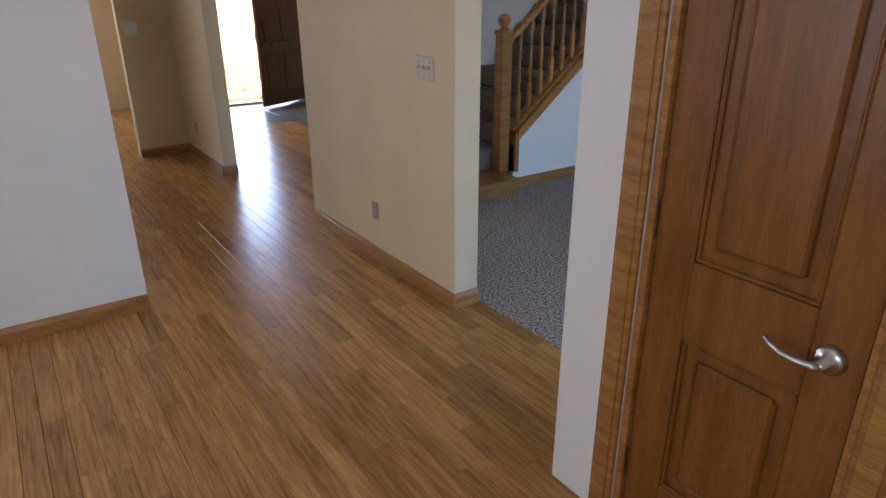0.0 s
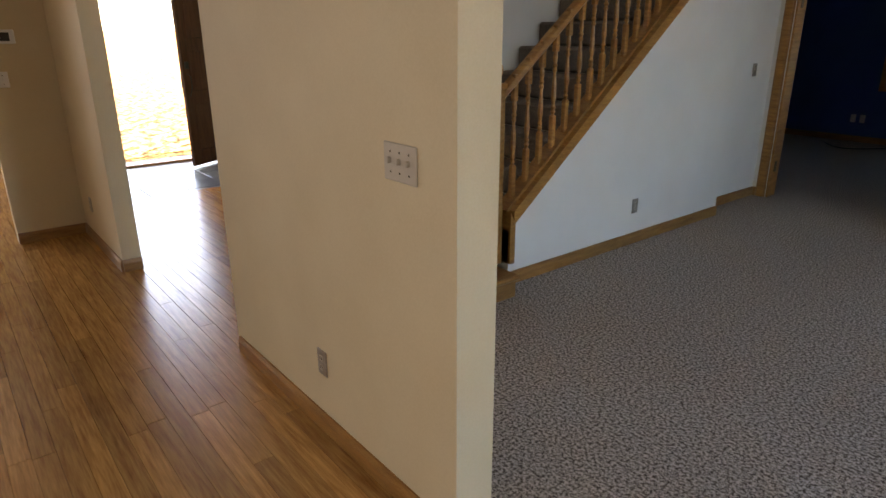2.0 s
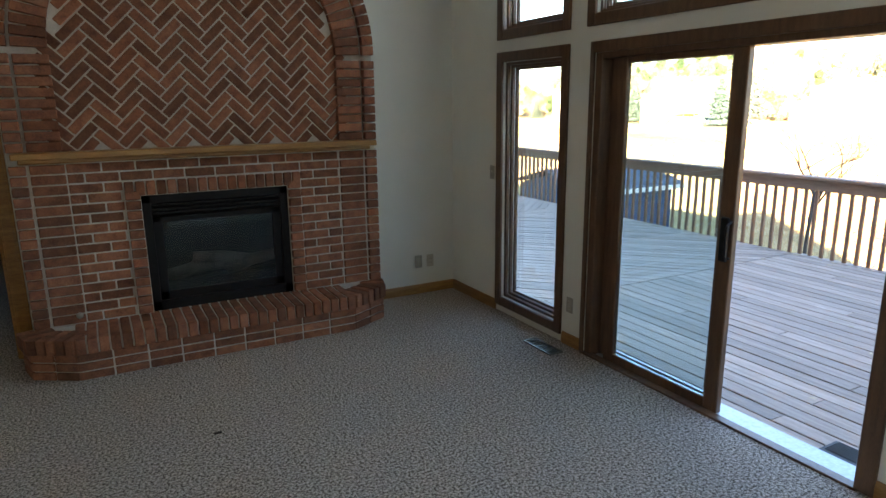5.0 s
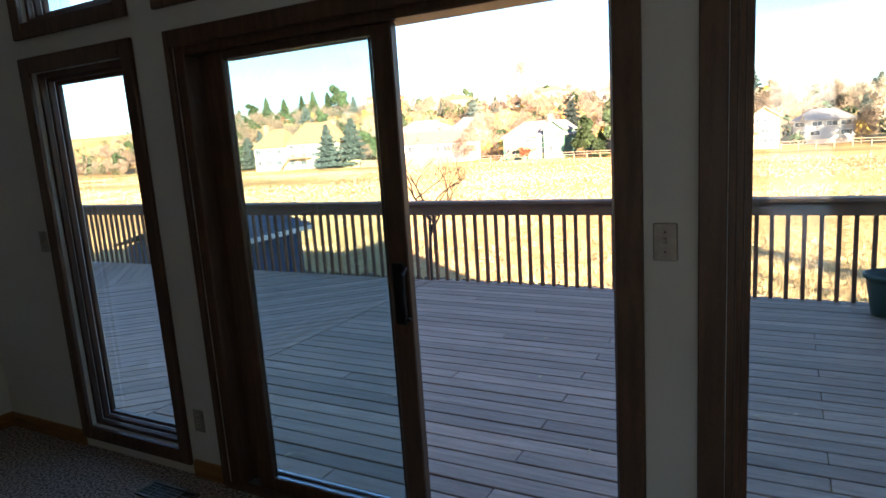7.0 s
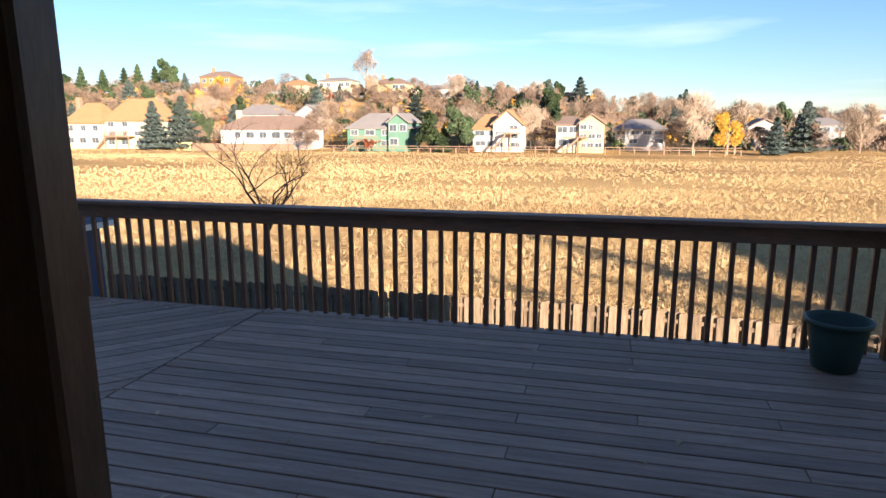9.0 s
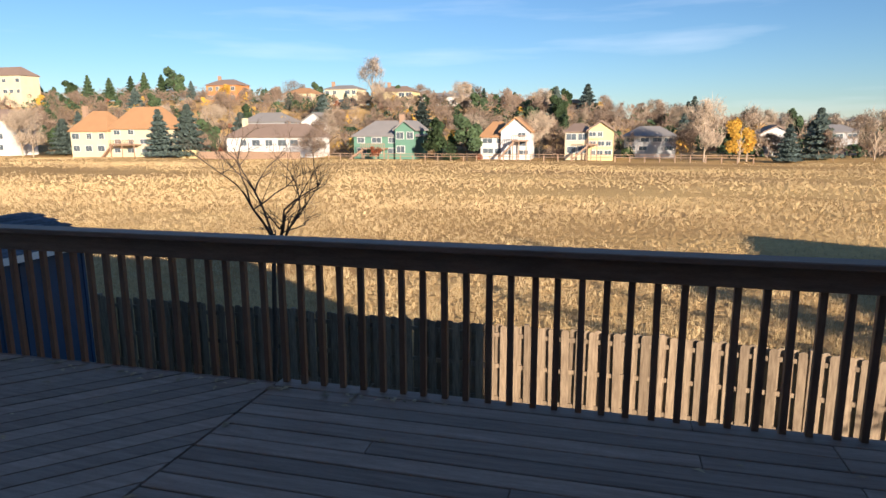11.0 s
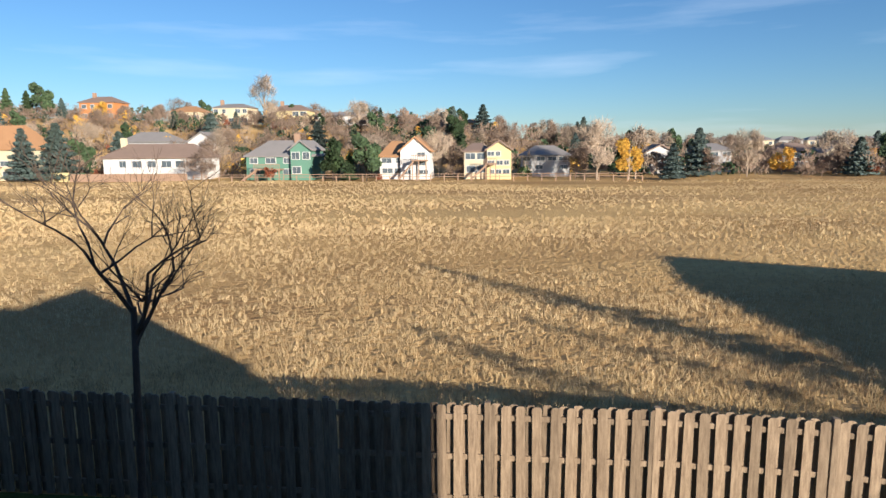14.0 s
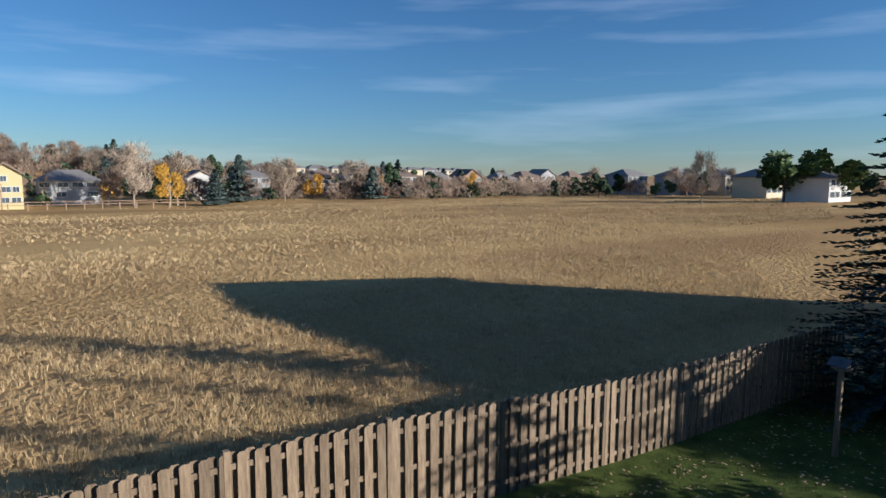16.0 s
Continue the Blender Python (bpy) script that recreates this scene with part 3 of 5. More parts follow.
g = boxpart("pane", GLASS, bw, (-5.24, -4.0, 4.245, 4.25, 0.84, 1.94), 0)
g.visible_shadow = False

# ---- stairs ----
RISE, RUN = 0.187, 0.235
SL = RISE / RUN
stairs = thing("staircase", "carpeted stairs with a golden oak balustrade", "stairs")
boxpart("starting_step", M_OAKY, stairs, (-5.94, -4.62, -4.28, -3.66, 0.0, 0.115), 0.006, "oak platform step")
boxpart("starting_tread", M_OAKY, stairs, (-5.94, -4.60, -4.30, -3.64, 0.115, 0.145), 0.008)
for k in range(13):
    bm = bmesh.new()
    y0, z = -3.80 + RUN * k, 0.145 + RISE * (k + 1)
    if k == 0:
        y0 = -3.95
    add_box(bm, -5.94, -4.945, y0 + 0.001, -3.80 + RUN * (k + 1) + 0.03, z - RISE, z - 0.002, 0.02)
    part("carpeted_step", bm, M_STAIRC, stairs)


def string_z(y):
    return 0.45 + SL * (y + 3.587)


bm = bmesh.new()
y0, y1 = -3.53, -0.981
add_prism(bm, [(y0, string_z(y0) - 0.09), (y1, string_z(y1) - 0.09), (y1, string_z(y1)), (y0, string_z(y0))], "x", -4.955, -4.782)
add_prism(bm, [(y0 - 0.03, 0.145), (y0 + 0.012, 0.145), (y0 + 0.012, string_z(y0) - 0.09), (y0 - 0.03, string_z(y0))], "x", -4.955, -4.782)
part("stringer", bm, M_OAK, stairs, "oak skirt along the stairs")
bm = bmesh.new()
add_prism(bm, [(y0 - 0.03, string_z(y0 - 0.03) + 0.001), (y1, string_z(y1) + 0.001), (y1, string_z(y1) + 0.025), (y0 - 0.03, string_z(y0 - 0.03) + 0.025)], "x", -4.925, -4.825)
part("shoe_rail", bm, M_OAK, stairs)
bm = bmesh.new()
ya, yb = -3.60, -0.985
prof = [(0.0, 0.0), (0.045, 0.0), (0.06, 0.022), (0.05, 0.05), (0.03, 0.064), (0.0, 0.068)]
pr = [(x - 0.03, z) for x, z in prof]
lo = [bm.verts.new((-4.875 + x, ya, string_z(ya) + 0.72 + z)) for x, z in pr]
hi = [bm.verts.new((-4.875 + x, yb, string_z(yb) + 0.72 + z)) for x, z in pr]
bm.faces.new(lo), bm.faces.new(hi[::-1])
for i in range(len(pr)):
    j = (i + 1) % len(pr)
    bm.faces.new((lo[i], hi[i], hi[j], lo[j]))
bmesh.ops.recalc_face_normals(bm, faces=bm.faces)
part("handrail", bm, M_OAK, stairs, "moulded oak handrail")
bm = bmesh.new()
add_box(bm, -4.925, -4.825, -3.69, -3.59, 0.145, 1.27, 0.006)
add_box(bm, -4.935, -4.815, -3.70, -3.58, 1.25, 1.285, 0.008)
part("newel_post", bm, M_OAK, stairs)
bm = bmesh.new()
add_lathe(bm, [(0.03, 1.285), (0.04, 1.30), (0.026, 1.312), (0.045, 1.332), (0.052, 1.36), (0.045, 1.388), (0.02, 1.406), (0.004, 1.41)], -4.875, -3.64, 20)
part("newel_ball", bm, M_OAK, stairs, "round ball finial", True)
bm = bmesh.new()
add_box(bm, -0.017, 0.017, -0.017, 0.017, -0.03, 0.20, 0.003)
add_box(bm, -0.017, 0.017, -0.017, 0.017, 0.60, 0.76, 0.003)
bp = [(0.015, 0.20), (0.010, 0.21), (0.017, 0.225), (0.010, 0.24), (0.017, 0.255), (0.010, 0.27), (0.018, 0.32), (0.014, 0.40), (0.009, 0.47), (0.017, 0.485), (0.010, 0.50), (0.017, 0.515), (0.010, 0.53), (0.016, 0.56), (0.011, 0.60)]
add_lathe(bm, bp, 0, 0, 8)
bal = mesh_of(bm, "baluster", M_OAK)
y = -3.47
while y < -1.03:
    piece("baluster", bal, stairs, pose(-4.875, y, string_z(y) + 0.025))
    y += 0.118

# ---- fireplace ----
fp = thing("fireplace", "red brick fireplace with a herringbone arch panel and oak mantel", "fireplace")
CX, ZC, RI, RO = -2.115, 2.06, 0.895, 1.24
FX0, FX1 = -2.622, -1.61
HT = 0.285
for d in ((CX - RO, FX0, -0.292, 0.0, 0, 1.37), (FX1, CX + RO, -0.292, 0.0, 0, 1.37), (FX0, FX1, -0.292, 0.0, 1.12, 1.37), (FX0, FX1, -0.292, 0.0, 0, 0.28)):
    boxpart("masonry_core", M_MORTAR, fp, d, 0, "pale mortar")
bm = bmesh.new()
pts = [(CX - RO, 1.37), (CX + RO, 1.37)] + [(CX + RO * math.cos(a), ZC + RO * math.sin(a)) for a in [math.pi * i / 24 for i in range(25)]]
add_prism(bm, pts, "y", -0.255, 0.0)
part("masonry_core", bm, M_MORTAR, fp, "pale mortar")
low = new("brick_face")
low.parent = fp
CO, ST = 0.0675, 0.205
full = brick_mesh(ST - 0.011, 0.05, CO - 0.011, M_BRICK)
half = brick_mesh(ST / 2 - 0.011, 0.05, CO - 0.011, M_BRICK)
RF = 0.928
nc = 16
for c in range(nc):
    z = HT + CO * (c + 0.5)
    # outer and inner pilaster courses
    for s in (-1, 1):
        piece("brick", half, low, pose(CX + s * (RO - 0.051), -0.30, z))
        piece("brick", full, low, pose(CX + s * (RO - 0.102 - 0.11), -0.285, z))
    x = CX - RF + (0.0 if c % 2 else -ST / 2)
    while x < CX + RF:
        a, b = max(x, CX - RF), min(x + ST, CX + RF)
        x += ST
        inside = lambda q: FX0 - 0.10 < q < FX1 + 0.10 and z < 1.205
        if inside(a + 0.01) or inside(b - 0.01) or b - a < 0.05:
            if b - a < 0.05 or (inside(a + 0.01) and inside(b - 0.01)):
                continue
            if inside(a + 0.01):
                a = FX1 + 0.10
            else:
                b = FX0 - 0.10
            if b - a < 0.04:
                continue
        me = full if b - a > ST - 0.02 else half
        piece("brick", me, low, pose((a + b) / 2, -0.275, z) @ Matrix.Diagonal(((b - a - 0.011) / ((ST if me is full else ST / 2) - 0.011), 1, 1, 1)))
# surround of the firebox: headers at the sides, soldiers over the top
hdr = brick_mesh(0.092, 0.06, CO - 0.011, M_BRICK)
sold = brick_mesh(CO - 0.011, 0.06, 0.095, M_BRICK)
for c in range(13):
    for x in (FX0 - 0.05, FX1 + 0.05):
        z = HT + CO * (c + 0.5)
        if z < 1.13:
            piece("brick", hdr, low, pose(x, -0.295, z))
for k in range(18):
    piece("brick", sold, low, pose(FX0 - 0.067 + 0.0675 * k, -0.295, 1.175))
her = new("herringbone_panel")
her.parent = fp
U = 0.068
hb = brick_mesh(3 * U - 0.011, 0.05, U - 0.011, M_BRICK)
R45 = pose(CX + 0.02, -0.24, 1.44, 0, -45, 0)
for i in range(-14, 34):
    for j in range(-8, 9):
        for ax, cx, cz in ((0, 1.5 + i + 3 * j, 0.5 + i - 3 * j), (90, 3.5 + i + 3 * j, -0.5 + i - 3 * j)):
            p = R45 @ Vector((cx * U, 0, cz * U))
            dx, dz = p.x - CX, p.z - ZC
            if p.z < 1.395 or abs(dx) > RI + 0.06 or (dz > 0 and math.hypot(dx, dz) > RI + 0.06):
                continue
            piece("brick", hb, her, R45 @ pose(cx * U, 0, cz * U, 0, ax, 0))
arch = new("brick_arch")
arch.parent = fp
for c in range(9):
    z = 1.44 + CO * (c + 0.5)
    for s in (-1, 1):
        piece("brick", half, arch, pose(CX + s * (RO - 0.051), -0.30, z))
        piece("brick", full, arch, pose(CX + s * (RO - 0.212), -0.28, z))
n = 50
for k in range(n):
    a = math.pi * (k + 0.5) / n
    for r, me, yy, f in ((RO - 0.051, half, -0.30, 1.16), (RO - 0.212, full, -0.28, 1.0)):
        piece("brick", me, arch, pose(CX + r * math.cos(a), yy, ZC + 0.02 + r * math.sin(a), 0, -math.degrees(a), 0) @ Matrix.Diagonal((1, 1, f, 1)))
bm = bmesh.new()
add_box(bm, -3.32, -0.93, -0.457, -0.30, 1.405, 1.445, 0.006)
add_box(bm, -3.29, -0.965, -0.41, -0.30, 1.375, 1.406, 0.008)
part("mantel", bm, M_OAKX, fp, "golden oak mantel shelf")
fb = new("gas_insert")
fb.parent = fp
fb["label"] = "black gas fireplace insert with glass front"
x0, x1, z0, z1 = FX0, FX1, HT, 1.12
boxpart("firebox", M_SOOT, fb, (x0, x1, -0.06, -0.04, z0, z1), 0)
for d in ((x0, x1, -0.28, -0.25, z1 - 0.06, z1), (x0, x1, -0.28, -0.25, z0, z0 + 0.07), (x0, x0 + 0.06, -0.28, -0.25, z0, z1), (x1 - 0.06, x1, -0.28, -0.25, z0, z1)):
    boxpart("surround", M_BLACK, fb, d, 0.004)
for k in range(3):
    boxpart("louvre", M_BLACK, fb, (x0 + 0.06, x1 - 0.06, -0.275 + 0.006 * k, -0.24, z1 - 0.085 - 0.03 * k, z1 - 0.065 - 0.03 * k), 0.004)
for d in ((x0 + 0.06, x1 - 0.06, z1 - 0.20, z1 - 0.16), (x0 + 0.06, x1 - 0.06, z0 + 0.07, z0 + 0.13), (x0 + 0.06, x0 + 0.12, z0 + 0.07, z1 - 0.16), (x1 - 0.12, x1 - 0.06, z0 + 0.07, z1 - 0.16)):
    boxpart("door_frame", M_BLACK, fb, (d[0], d[1], -0.262, -0.235, d[2], d[3]), 0.004)
g = boxpart("glass", GLASS, fb, (x0 + 0.12, x1 - 0.12, -0.25, -0.246, z0 + 0.13, z1 - 0.20), 0)
for k, (lx, lz, ln, rot) in enumerate(((-2.3, 0.52, 0.4, 4), (-2.1, 0.58, 0.42, -6), (-1.9, 0.53, 0.36, 8))):
    bm = bmesh.new()
    add_tube(bm, [(lx - ln / 2, -0.14, lz - rot * 0.005), (lx, -0.15, lz + 0.02), (lx + ln / 2, -0.13, lz + rot * 0.005)], 0.05, 0.042, 9)
    part("log", bm, M_LOG, fb, "grey ceramic log", True)
bm = bmesh.new()
add_box(bm, x0 + 0.1, x1 - 0.1, -0.22, -0.07, z0 + 0.02, z0 + 0.19)
part("burner", bm, M_SOOT, fb)
hearth = thing("hearth", "raised brick hearth with rowlock edge and angled ends", "hearth")
HP = [(-3.45, -0.29), (-3.39, -0.49), (-3.12, -0.655), (-1.23, -0.65), (-0.92, -0.49), (-0.86, -0.28)]
bm = bmesh.new()
add_prism(bm, [(x + (0.02 if x < CX else -0.02), y + 0.02 if y < -0.4 else y) for x, y in HP], "z", 0, HT - 0.012)
part("core", bm, M_MORTAR, hearth, "pale mortar")
row = brick_mesh(CO - 0.011, 0.20, 0.10, M_BRICK)
cap2 = brick_mesh(CO - 0.011, 0.25, 0.10, M_BRICK)
for (ax, ay), (bx, by) in zip(HP, HP[1:]):
    a, b = Vector((ax, ay, 0)), Vector((bx, by, 0))
    L = (b - a).length
    d = (b - a).normalized()
    nrm = Vector((-d.y, d.x, 0))
    yaw = math.degrees(math.atan2(d.y, d.x))
    cnt = max(1, round(L / CO))
    for k in range(cnt):
        p = a + d * (L * (k + 0.5) / cnt) + nrm * 0.09
        piece("rowlock_brick", row, hearth, pose(p.x, p.y, HT - 0.052 + rnd.uniform(-0.002, 0.002), 0, 0, yaw))
        if abs(d.x) > 0.99:
            q = a + d * (L * (k + 0.5) / cnt) + nrm * 0.30
            piece("rowlock_brick", cap2, hearth, pose(q.x, q.y, HT - 0.054, 0, 0, yaw))
    for c in range(3):
        z = (c + 0.5) * 0.061
        cnt = max(1, round(L / ST))
        for k in range(cnt):
            p = a + d * (L * (k + 0.5) / cnt) + nrm * 0.035
            piece("brick", full, hearth, pose(p.x, p.y, z, 0, 0, yaw) @ Matrix.Diagonal(((L / cnt - 0.011) / (ST - 0.011), 1, 0.9, 1)))
bm = bmesh.new()
add_lathe(bm, [(0.022, 0), (0.022, 0.008), (0.008, 0.012), (0.008, 0.03), (0.013, 0.034), (0.013, 0.04)], 0, 0, 12)
gv = tagged(new("gas_valve", mesh_of(bm, "gas_valve", M_NICKEL, True)), "small chrome gas key valve in the brick face", "valve")
gv.matrix_basis = pose(-3.08, -0.312, 0.345, 90, 0, 0)

# ---- plates, vents and small things indoors ----


def plate(kind, m, material, gangs=1, label="", group="wall plates"):
    """A wall plate facing local -y, of kind 'switch', 'outlet' or 'blank'."""
    w = 0.07 + 0.046 * (gangs - 1)
    p = thing("light_switch" if kind == "switch" else "wall_outlet", label, "switch" if kind == "switch" else "outlet", group)
    bm = bmesh.new()
    add_box(bm, -w / 2, w / 2, -0.007, -0.0005, -0.057, 0.057, 0.003)
    part("cover_plate", bm, material, p)
    for k in range(gangs):
        x = (k - (gangs - 1) / 2) * 0.046
        if kind == "switch":
            boxpart("toggle", material, p, (x - 0.005, x + 0.005, -0.02, -0.006, -0.004, 0.014), 0.002)
            for z in (-0.03, 0.03):
                boxpart("screw", M_BRASS, p, (x - 0.003, x + 0.003, -0.0085, -0.006, z - 0.003, z + 0.003), 0.001)
        else:
            for z in (-0.02, 0.02):
                o = boxpart("socket", M_PLATE if material is not M_WPLATE else M_WPLATE, p, (x - 0.016, x + 0.016, -0.0095, -0.006, z - 0.014, z + 0.014), 0.004)
                for dx in (-0.006, 0.006):
                    boxpart("slot", M_DARK, o, (x + dx - 0.0015, x + dx + 0.0015, -0.0102, -0.009, z - 0.004, z + 0.006), 0)
    p.matrix_basis = m
    return p


EASTP = lambda y, z: pose(0.0, y, z, 0, 0, -90)
WESTP = lambda x, y, z: pose(x, y, z, 0, 0, 90)
plate("switch", pose(-3.53, -5.267, 1.225), M_PLATE, 3, "almond three-gang switch plate on the cream partition")
plate("outlet", pose(-4.115, -5.267, 0.325), M_STEELPL, 1, "steel outlet plate on the cream partition")
plate("outlet", WESTP(-4.80, -2.215, 0.30), M_STEELPL, 1, "steel outlet plate on the white stair wall")
plate("switch", WESTP(-4.955, -0.32, 1.22), M_STEELPL, 1, "steel switch plate beside the blue room doorway")
plate("switch", EASTP(-0.67, 1.16), M_STEELPL, 1, "steel switch plate beside the tall window")
plate("switch", EASTP(-3.862, 1.225), M_STEELPL, 1, "steel switch plate beside the sliding door")
plate("outlet", EASTP(-1.70, 0.30), M_STEELPL, 1, "steel outlet plate beneath the window wall")
plate("outlet", pose(-0.37, 0.0, 0.30), M_STEELPL, 1, "steel outlet plate on the fireplace wall")
plate("blank", pose(-0.25, 0.0, 0.30), M_PLATE, 1, "almond cable plate on the fireplace wall")
plate("outlet", pose(-0.873, -0.12, 0.36, 0, 0, 90), M_BLACK, 1, "dark outlet plate on the side of the fireplace")
plate("outlet", pose(-5.60, 4.2, 0.33), M_WPLATE, 1, "white outlet plate on the blue wall")
plate("outlet", pose(-5.48, 4.2, 0.33), M_WPLATE, 1, "white outlet plate on the blue wall")
plate("outlet", pose(-7.45, -5.455, 0.32), M_STEELPL, 1, "steel outlet plate on the hall pier")
plate("switch", WESTP(-7.845, -5.83, 1.25), M_WPLATE, 2, "white double switch plate under the thermostat")
th = thing("thermostat", "white wall thermostat with a grey screen", "thermostat")
boxpart("housing", M_WPLATE, th, (-7.845, -7.822, -5.80, -5.68, 1.50, 1.60), 0.005)
boxpart("screen", M_DARK, th, (-7.8225, -7.820, -5.775, -5.715, 1.52, 1.58), 0.001, "dark grey screen")


def floor_vent(x, y, yaw):
    v = thing("floor_vent", "brown metal floor register in the carpet", "vent", "floor vents", (x, y, 0))
    v.rotation_euler = (0, 0, radians(yaw))
    for d in ((-0.16, 0.16, -0.06, -0.045), (-0.16, 0.16, 0.045, 0.06), (-0.16, -0.145, -0.045, 0.045), (0.145, 0.16, -0.045, 0.045)):
        boxpart("frame", M_BRASS, v, (*d, 0.0, 0.01), 0.002)
    boxpart("backing", M_DARK, v, (-0.145, 0.145, -0.045, 0.045, 0.0, 0.003), 0)
    for k in range(4):
        boxpart("slat", M_BRASS, v, (-0.145, 0.145, -0.034 + k * 0.021, -0.028 + k * 0.021, 0.003, 0.009), 0.001)
    for k in range(3):
        boxpart("bar", M_BRASS, v, (-0.075 + k * 0.075, -0.069 + k * 0.075, -0.045, 0.045, 0.003, 0.01), 0.001)


floor_vent(-0.19, -1.64, 90)
floor_vent(-4.1, 3.9, 0)
bm = bmesh.new()
add_tube(bm, [(-5.75 + 0.12 * i, 3.75 - 0.9 * math.sin(i * 0.55) * 0.35, 0.008) for i in range(10)], 0.007, 0.007, 6)
tagged(part("cable", bm, M_BLACK), "black cable lying on the carpet", "cable")
bm = bmesh.new()
add_box(bm, -2.475, -2.435, -1.775, -1.755, 0.0, 0.008, 0.003)
tagged(part("debris", bm, M_BARK), "small dark scrap on the carpet", "debris")

# ---- deck ----
DZ = -0.203
RX = 4.79
deck = tagged(new("deck"), "weathered brown timber deck with straight and diagonal boards", "deck", kind="structure")
BW = 0.139
nb = int((RX + 0.02 - 0.19) / BW)


def deck_board(length, name="plank"):
    bm = bmesh.new()
    add_box(bm, -BW / 2 + 0.006, BW / 2 - 0.006, -length / 2, length / 2, -0.038, 0.0, 0.004)
    return mesh_of(bm, name, M_DECK)


b1, b2, b3 = deck_board(2.2), deck_board(2.85), deck_board(5.05)
for k in range(nb + 1):
    x = 0.19 + BW * (k + 0.5)
    cut = rnd.choice((-4.4, -3.6, -2.0, -1.2)) if k % 3 else -2.9
    y_lo, y_hi = -5.44, -0.275
    for a, b in ((y_lo, cut), (cut, y_hi)):
        L = b - a - 0.004
        me = b1 if L < 2.5 else b2
        ll = 2.2 if me is b1 else 2.85
        piece("plank", me, deck, pose(x, (a + b) / 2, DZ + rnd.uniform(-0.002, 0.002)) @ Matrix.Diagonal((1, L / ll, 1, 1)))
# diagonal part: boards at 45 degrees, cut to the seams
stp = BW * math.sqrt(2)
y_a, y_b, y_c = -0.265, 4.2, 8.7
for (lo_y, hi_y, sgn) in ((y_a, y_b, -1), (y_b + 0.01, y_c, 1)):
    c = -10.0
    while c < 16:
        pts = []
        for off in (0, stp - 0.017):
            for yy in ((lo_y, hi_y) if off == 0 else (hi_y, lo_y)):
                xx = c + off + sgn * (yy - lo_y)
                pts.append((xx, yy))
        # clip to the deck's width
        poly = pts
        for lim, keep in ((0.19, 1), (RX + 0.02, -1)):
            res = []
            for i in range(len(poly)):
                p, q = poly[i], poly[(i + 1) % len(poly)]
                pin, qin = keep * (p[0] - lim) >= 0, keep * (q[0] - lim) >= 0
                if pin:
                    res.append(p)
                if pin != qin:
                    f = (lim - p[0]) / (q[0] - p[0])
                    res.append((lim, p[1] + f * (q[1] - p[1])))
            poly = res
            if len(poly) < 3:
                break
        if len(poly) >= 3:
            bm = bmesh.new()
            add_prism(bm, poly, "z", -0.038, 0.0)
            ob = part("plank", bm, M_DECKD, deck)
            ob.matrix_basis = pose(0, 0, DZ + rnd.uniform(-0.002, 0.002))
        c += stp
boxes_structure("deck_frame", M_RAIL, "brown deck joists and rim boards", [(0.16, RX + 0.05, -5.48, -5.44, -0.45, -0.245), (RX + 0.022, RX + 0.06, -5.44, 8.7, -0.45, -0.208)]
                + [(0.2, RX, y * 0.6 - 5.0, y * 0.6 - 4.96, -0.44, -0.245) for y in range(23)], "deck frame")
for y in (-5.2, -1.6, 2.6, 6.6):
    pp = tagged(boxpart("deck_post", M_RAIL, None, (RX - 0.4, RX - 0.26, y, y + 0.14, -4.2, -0.44)), "timber post carrying the deck", "post", "deck posts")

rail = thing("deck_railing", "brown stained timber railing with square balusters", "railing", at=(0, 0, -0.123))
bal2 = bmesh.new()
add_box(bal2, -0.019, 0.019, -0.019, 0.019, -0.33, 0.86, 0.003)
bal2 = mesh_of(bal2, "baluster", M_RAIL)
boxpart("cap_rail", M_RAILY, rail, (RX - 0.075, RX + 0.085, -5.48, 8.75, 0.882, 0.92), 0.006, "weathered flat cap rail")
boxpart("side_rail", M_RAILY, rail, (RX + 0.020, RX + 0.058, -5.44, 8.7, 0.745, 0.881), 0.004)
y = -5.3
while y < 8.7:
    piece("baluster", bal2, rail, pose(RX + 0.079, y + rnd.uniform(-0.006, 0.006), 0.0, rnd.uniform(-0.3, 0.3), 0, rnd.uniform(-3, 3)))
    y += 0.138
for y in (-5.43, -3.0, -0.27, 2.5, 5.3, 8.65):
    boxpart("post", M_RAIL, rail, (RX - 0.06, RX + 0.019, y - 0.045, y + 0.045, -0.078, 0.881), 0.005) if y < -5 or y > 8 else None
rail2 = thing("deck_railing", "brown stained timber railing at the deck's end", "railing", at=(0, 0, -0.123))
boxpart("cap_rail", M_RAIL, rail2, (0.2, RX - 0.08, -5.54, -5.39, 0.882, 0.92), 0.006)
boxpart("side_rail", M_RAIL, rail2, (0.2, RX - 0.06, -5.48, -5.442, 0.745, 0.881), 0.004)
x = 0.3
while x < RX - 0.1:
    piece("baluster", bal2, rail2, pose(x, -5.501, 0.0))
    x += 0.138

pot = thing("planter_pot", "dark green plastic planter pot on the deck", "planter", at=(4.50, -4.99, DZ))
bm = bmesh.new()
add_lathe(bm, [(0.13, 0.0), (0.145, 0.01), (0.19, 0.28), (0.195, 0.33), (0.215, 0.335), (0.22, 0.37), (0.205, 0.372), (0.19, 0.34), (0.17, 0.20)], 0, 0, 32)
part("pot", bm, M_POT, pot, "", True)
bm = bmesh.new()
add_lathe(bm, [(0.165, 0.27), (0.16, 0.285), (0.05, 0.295)], 0, 0, 20)
part("soil", bm, M_SOIL, pot, "dark potting soil")

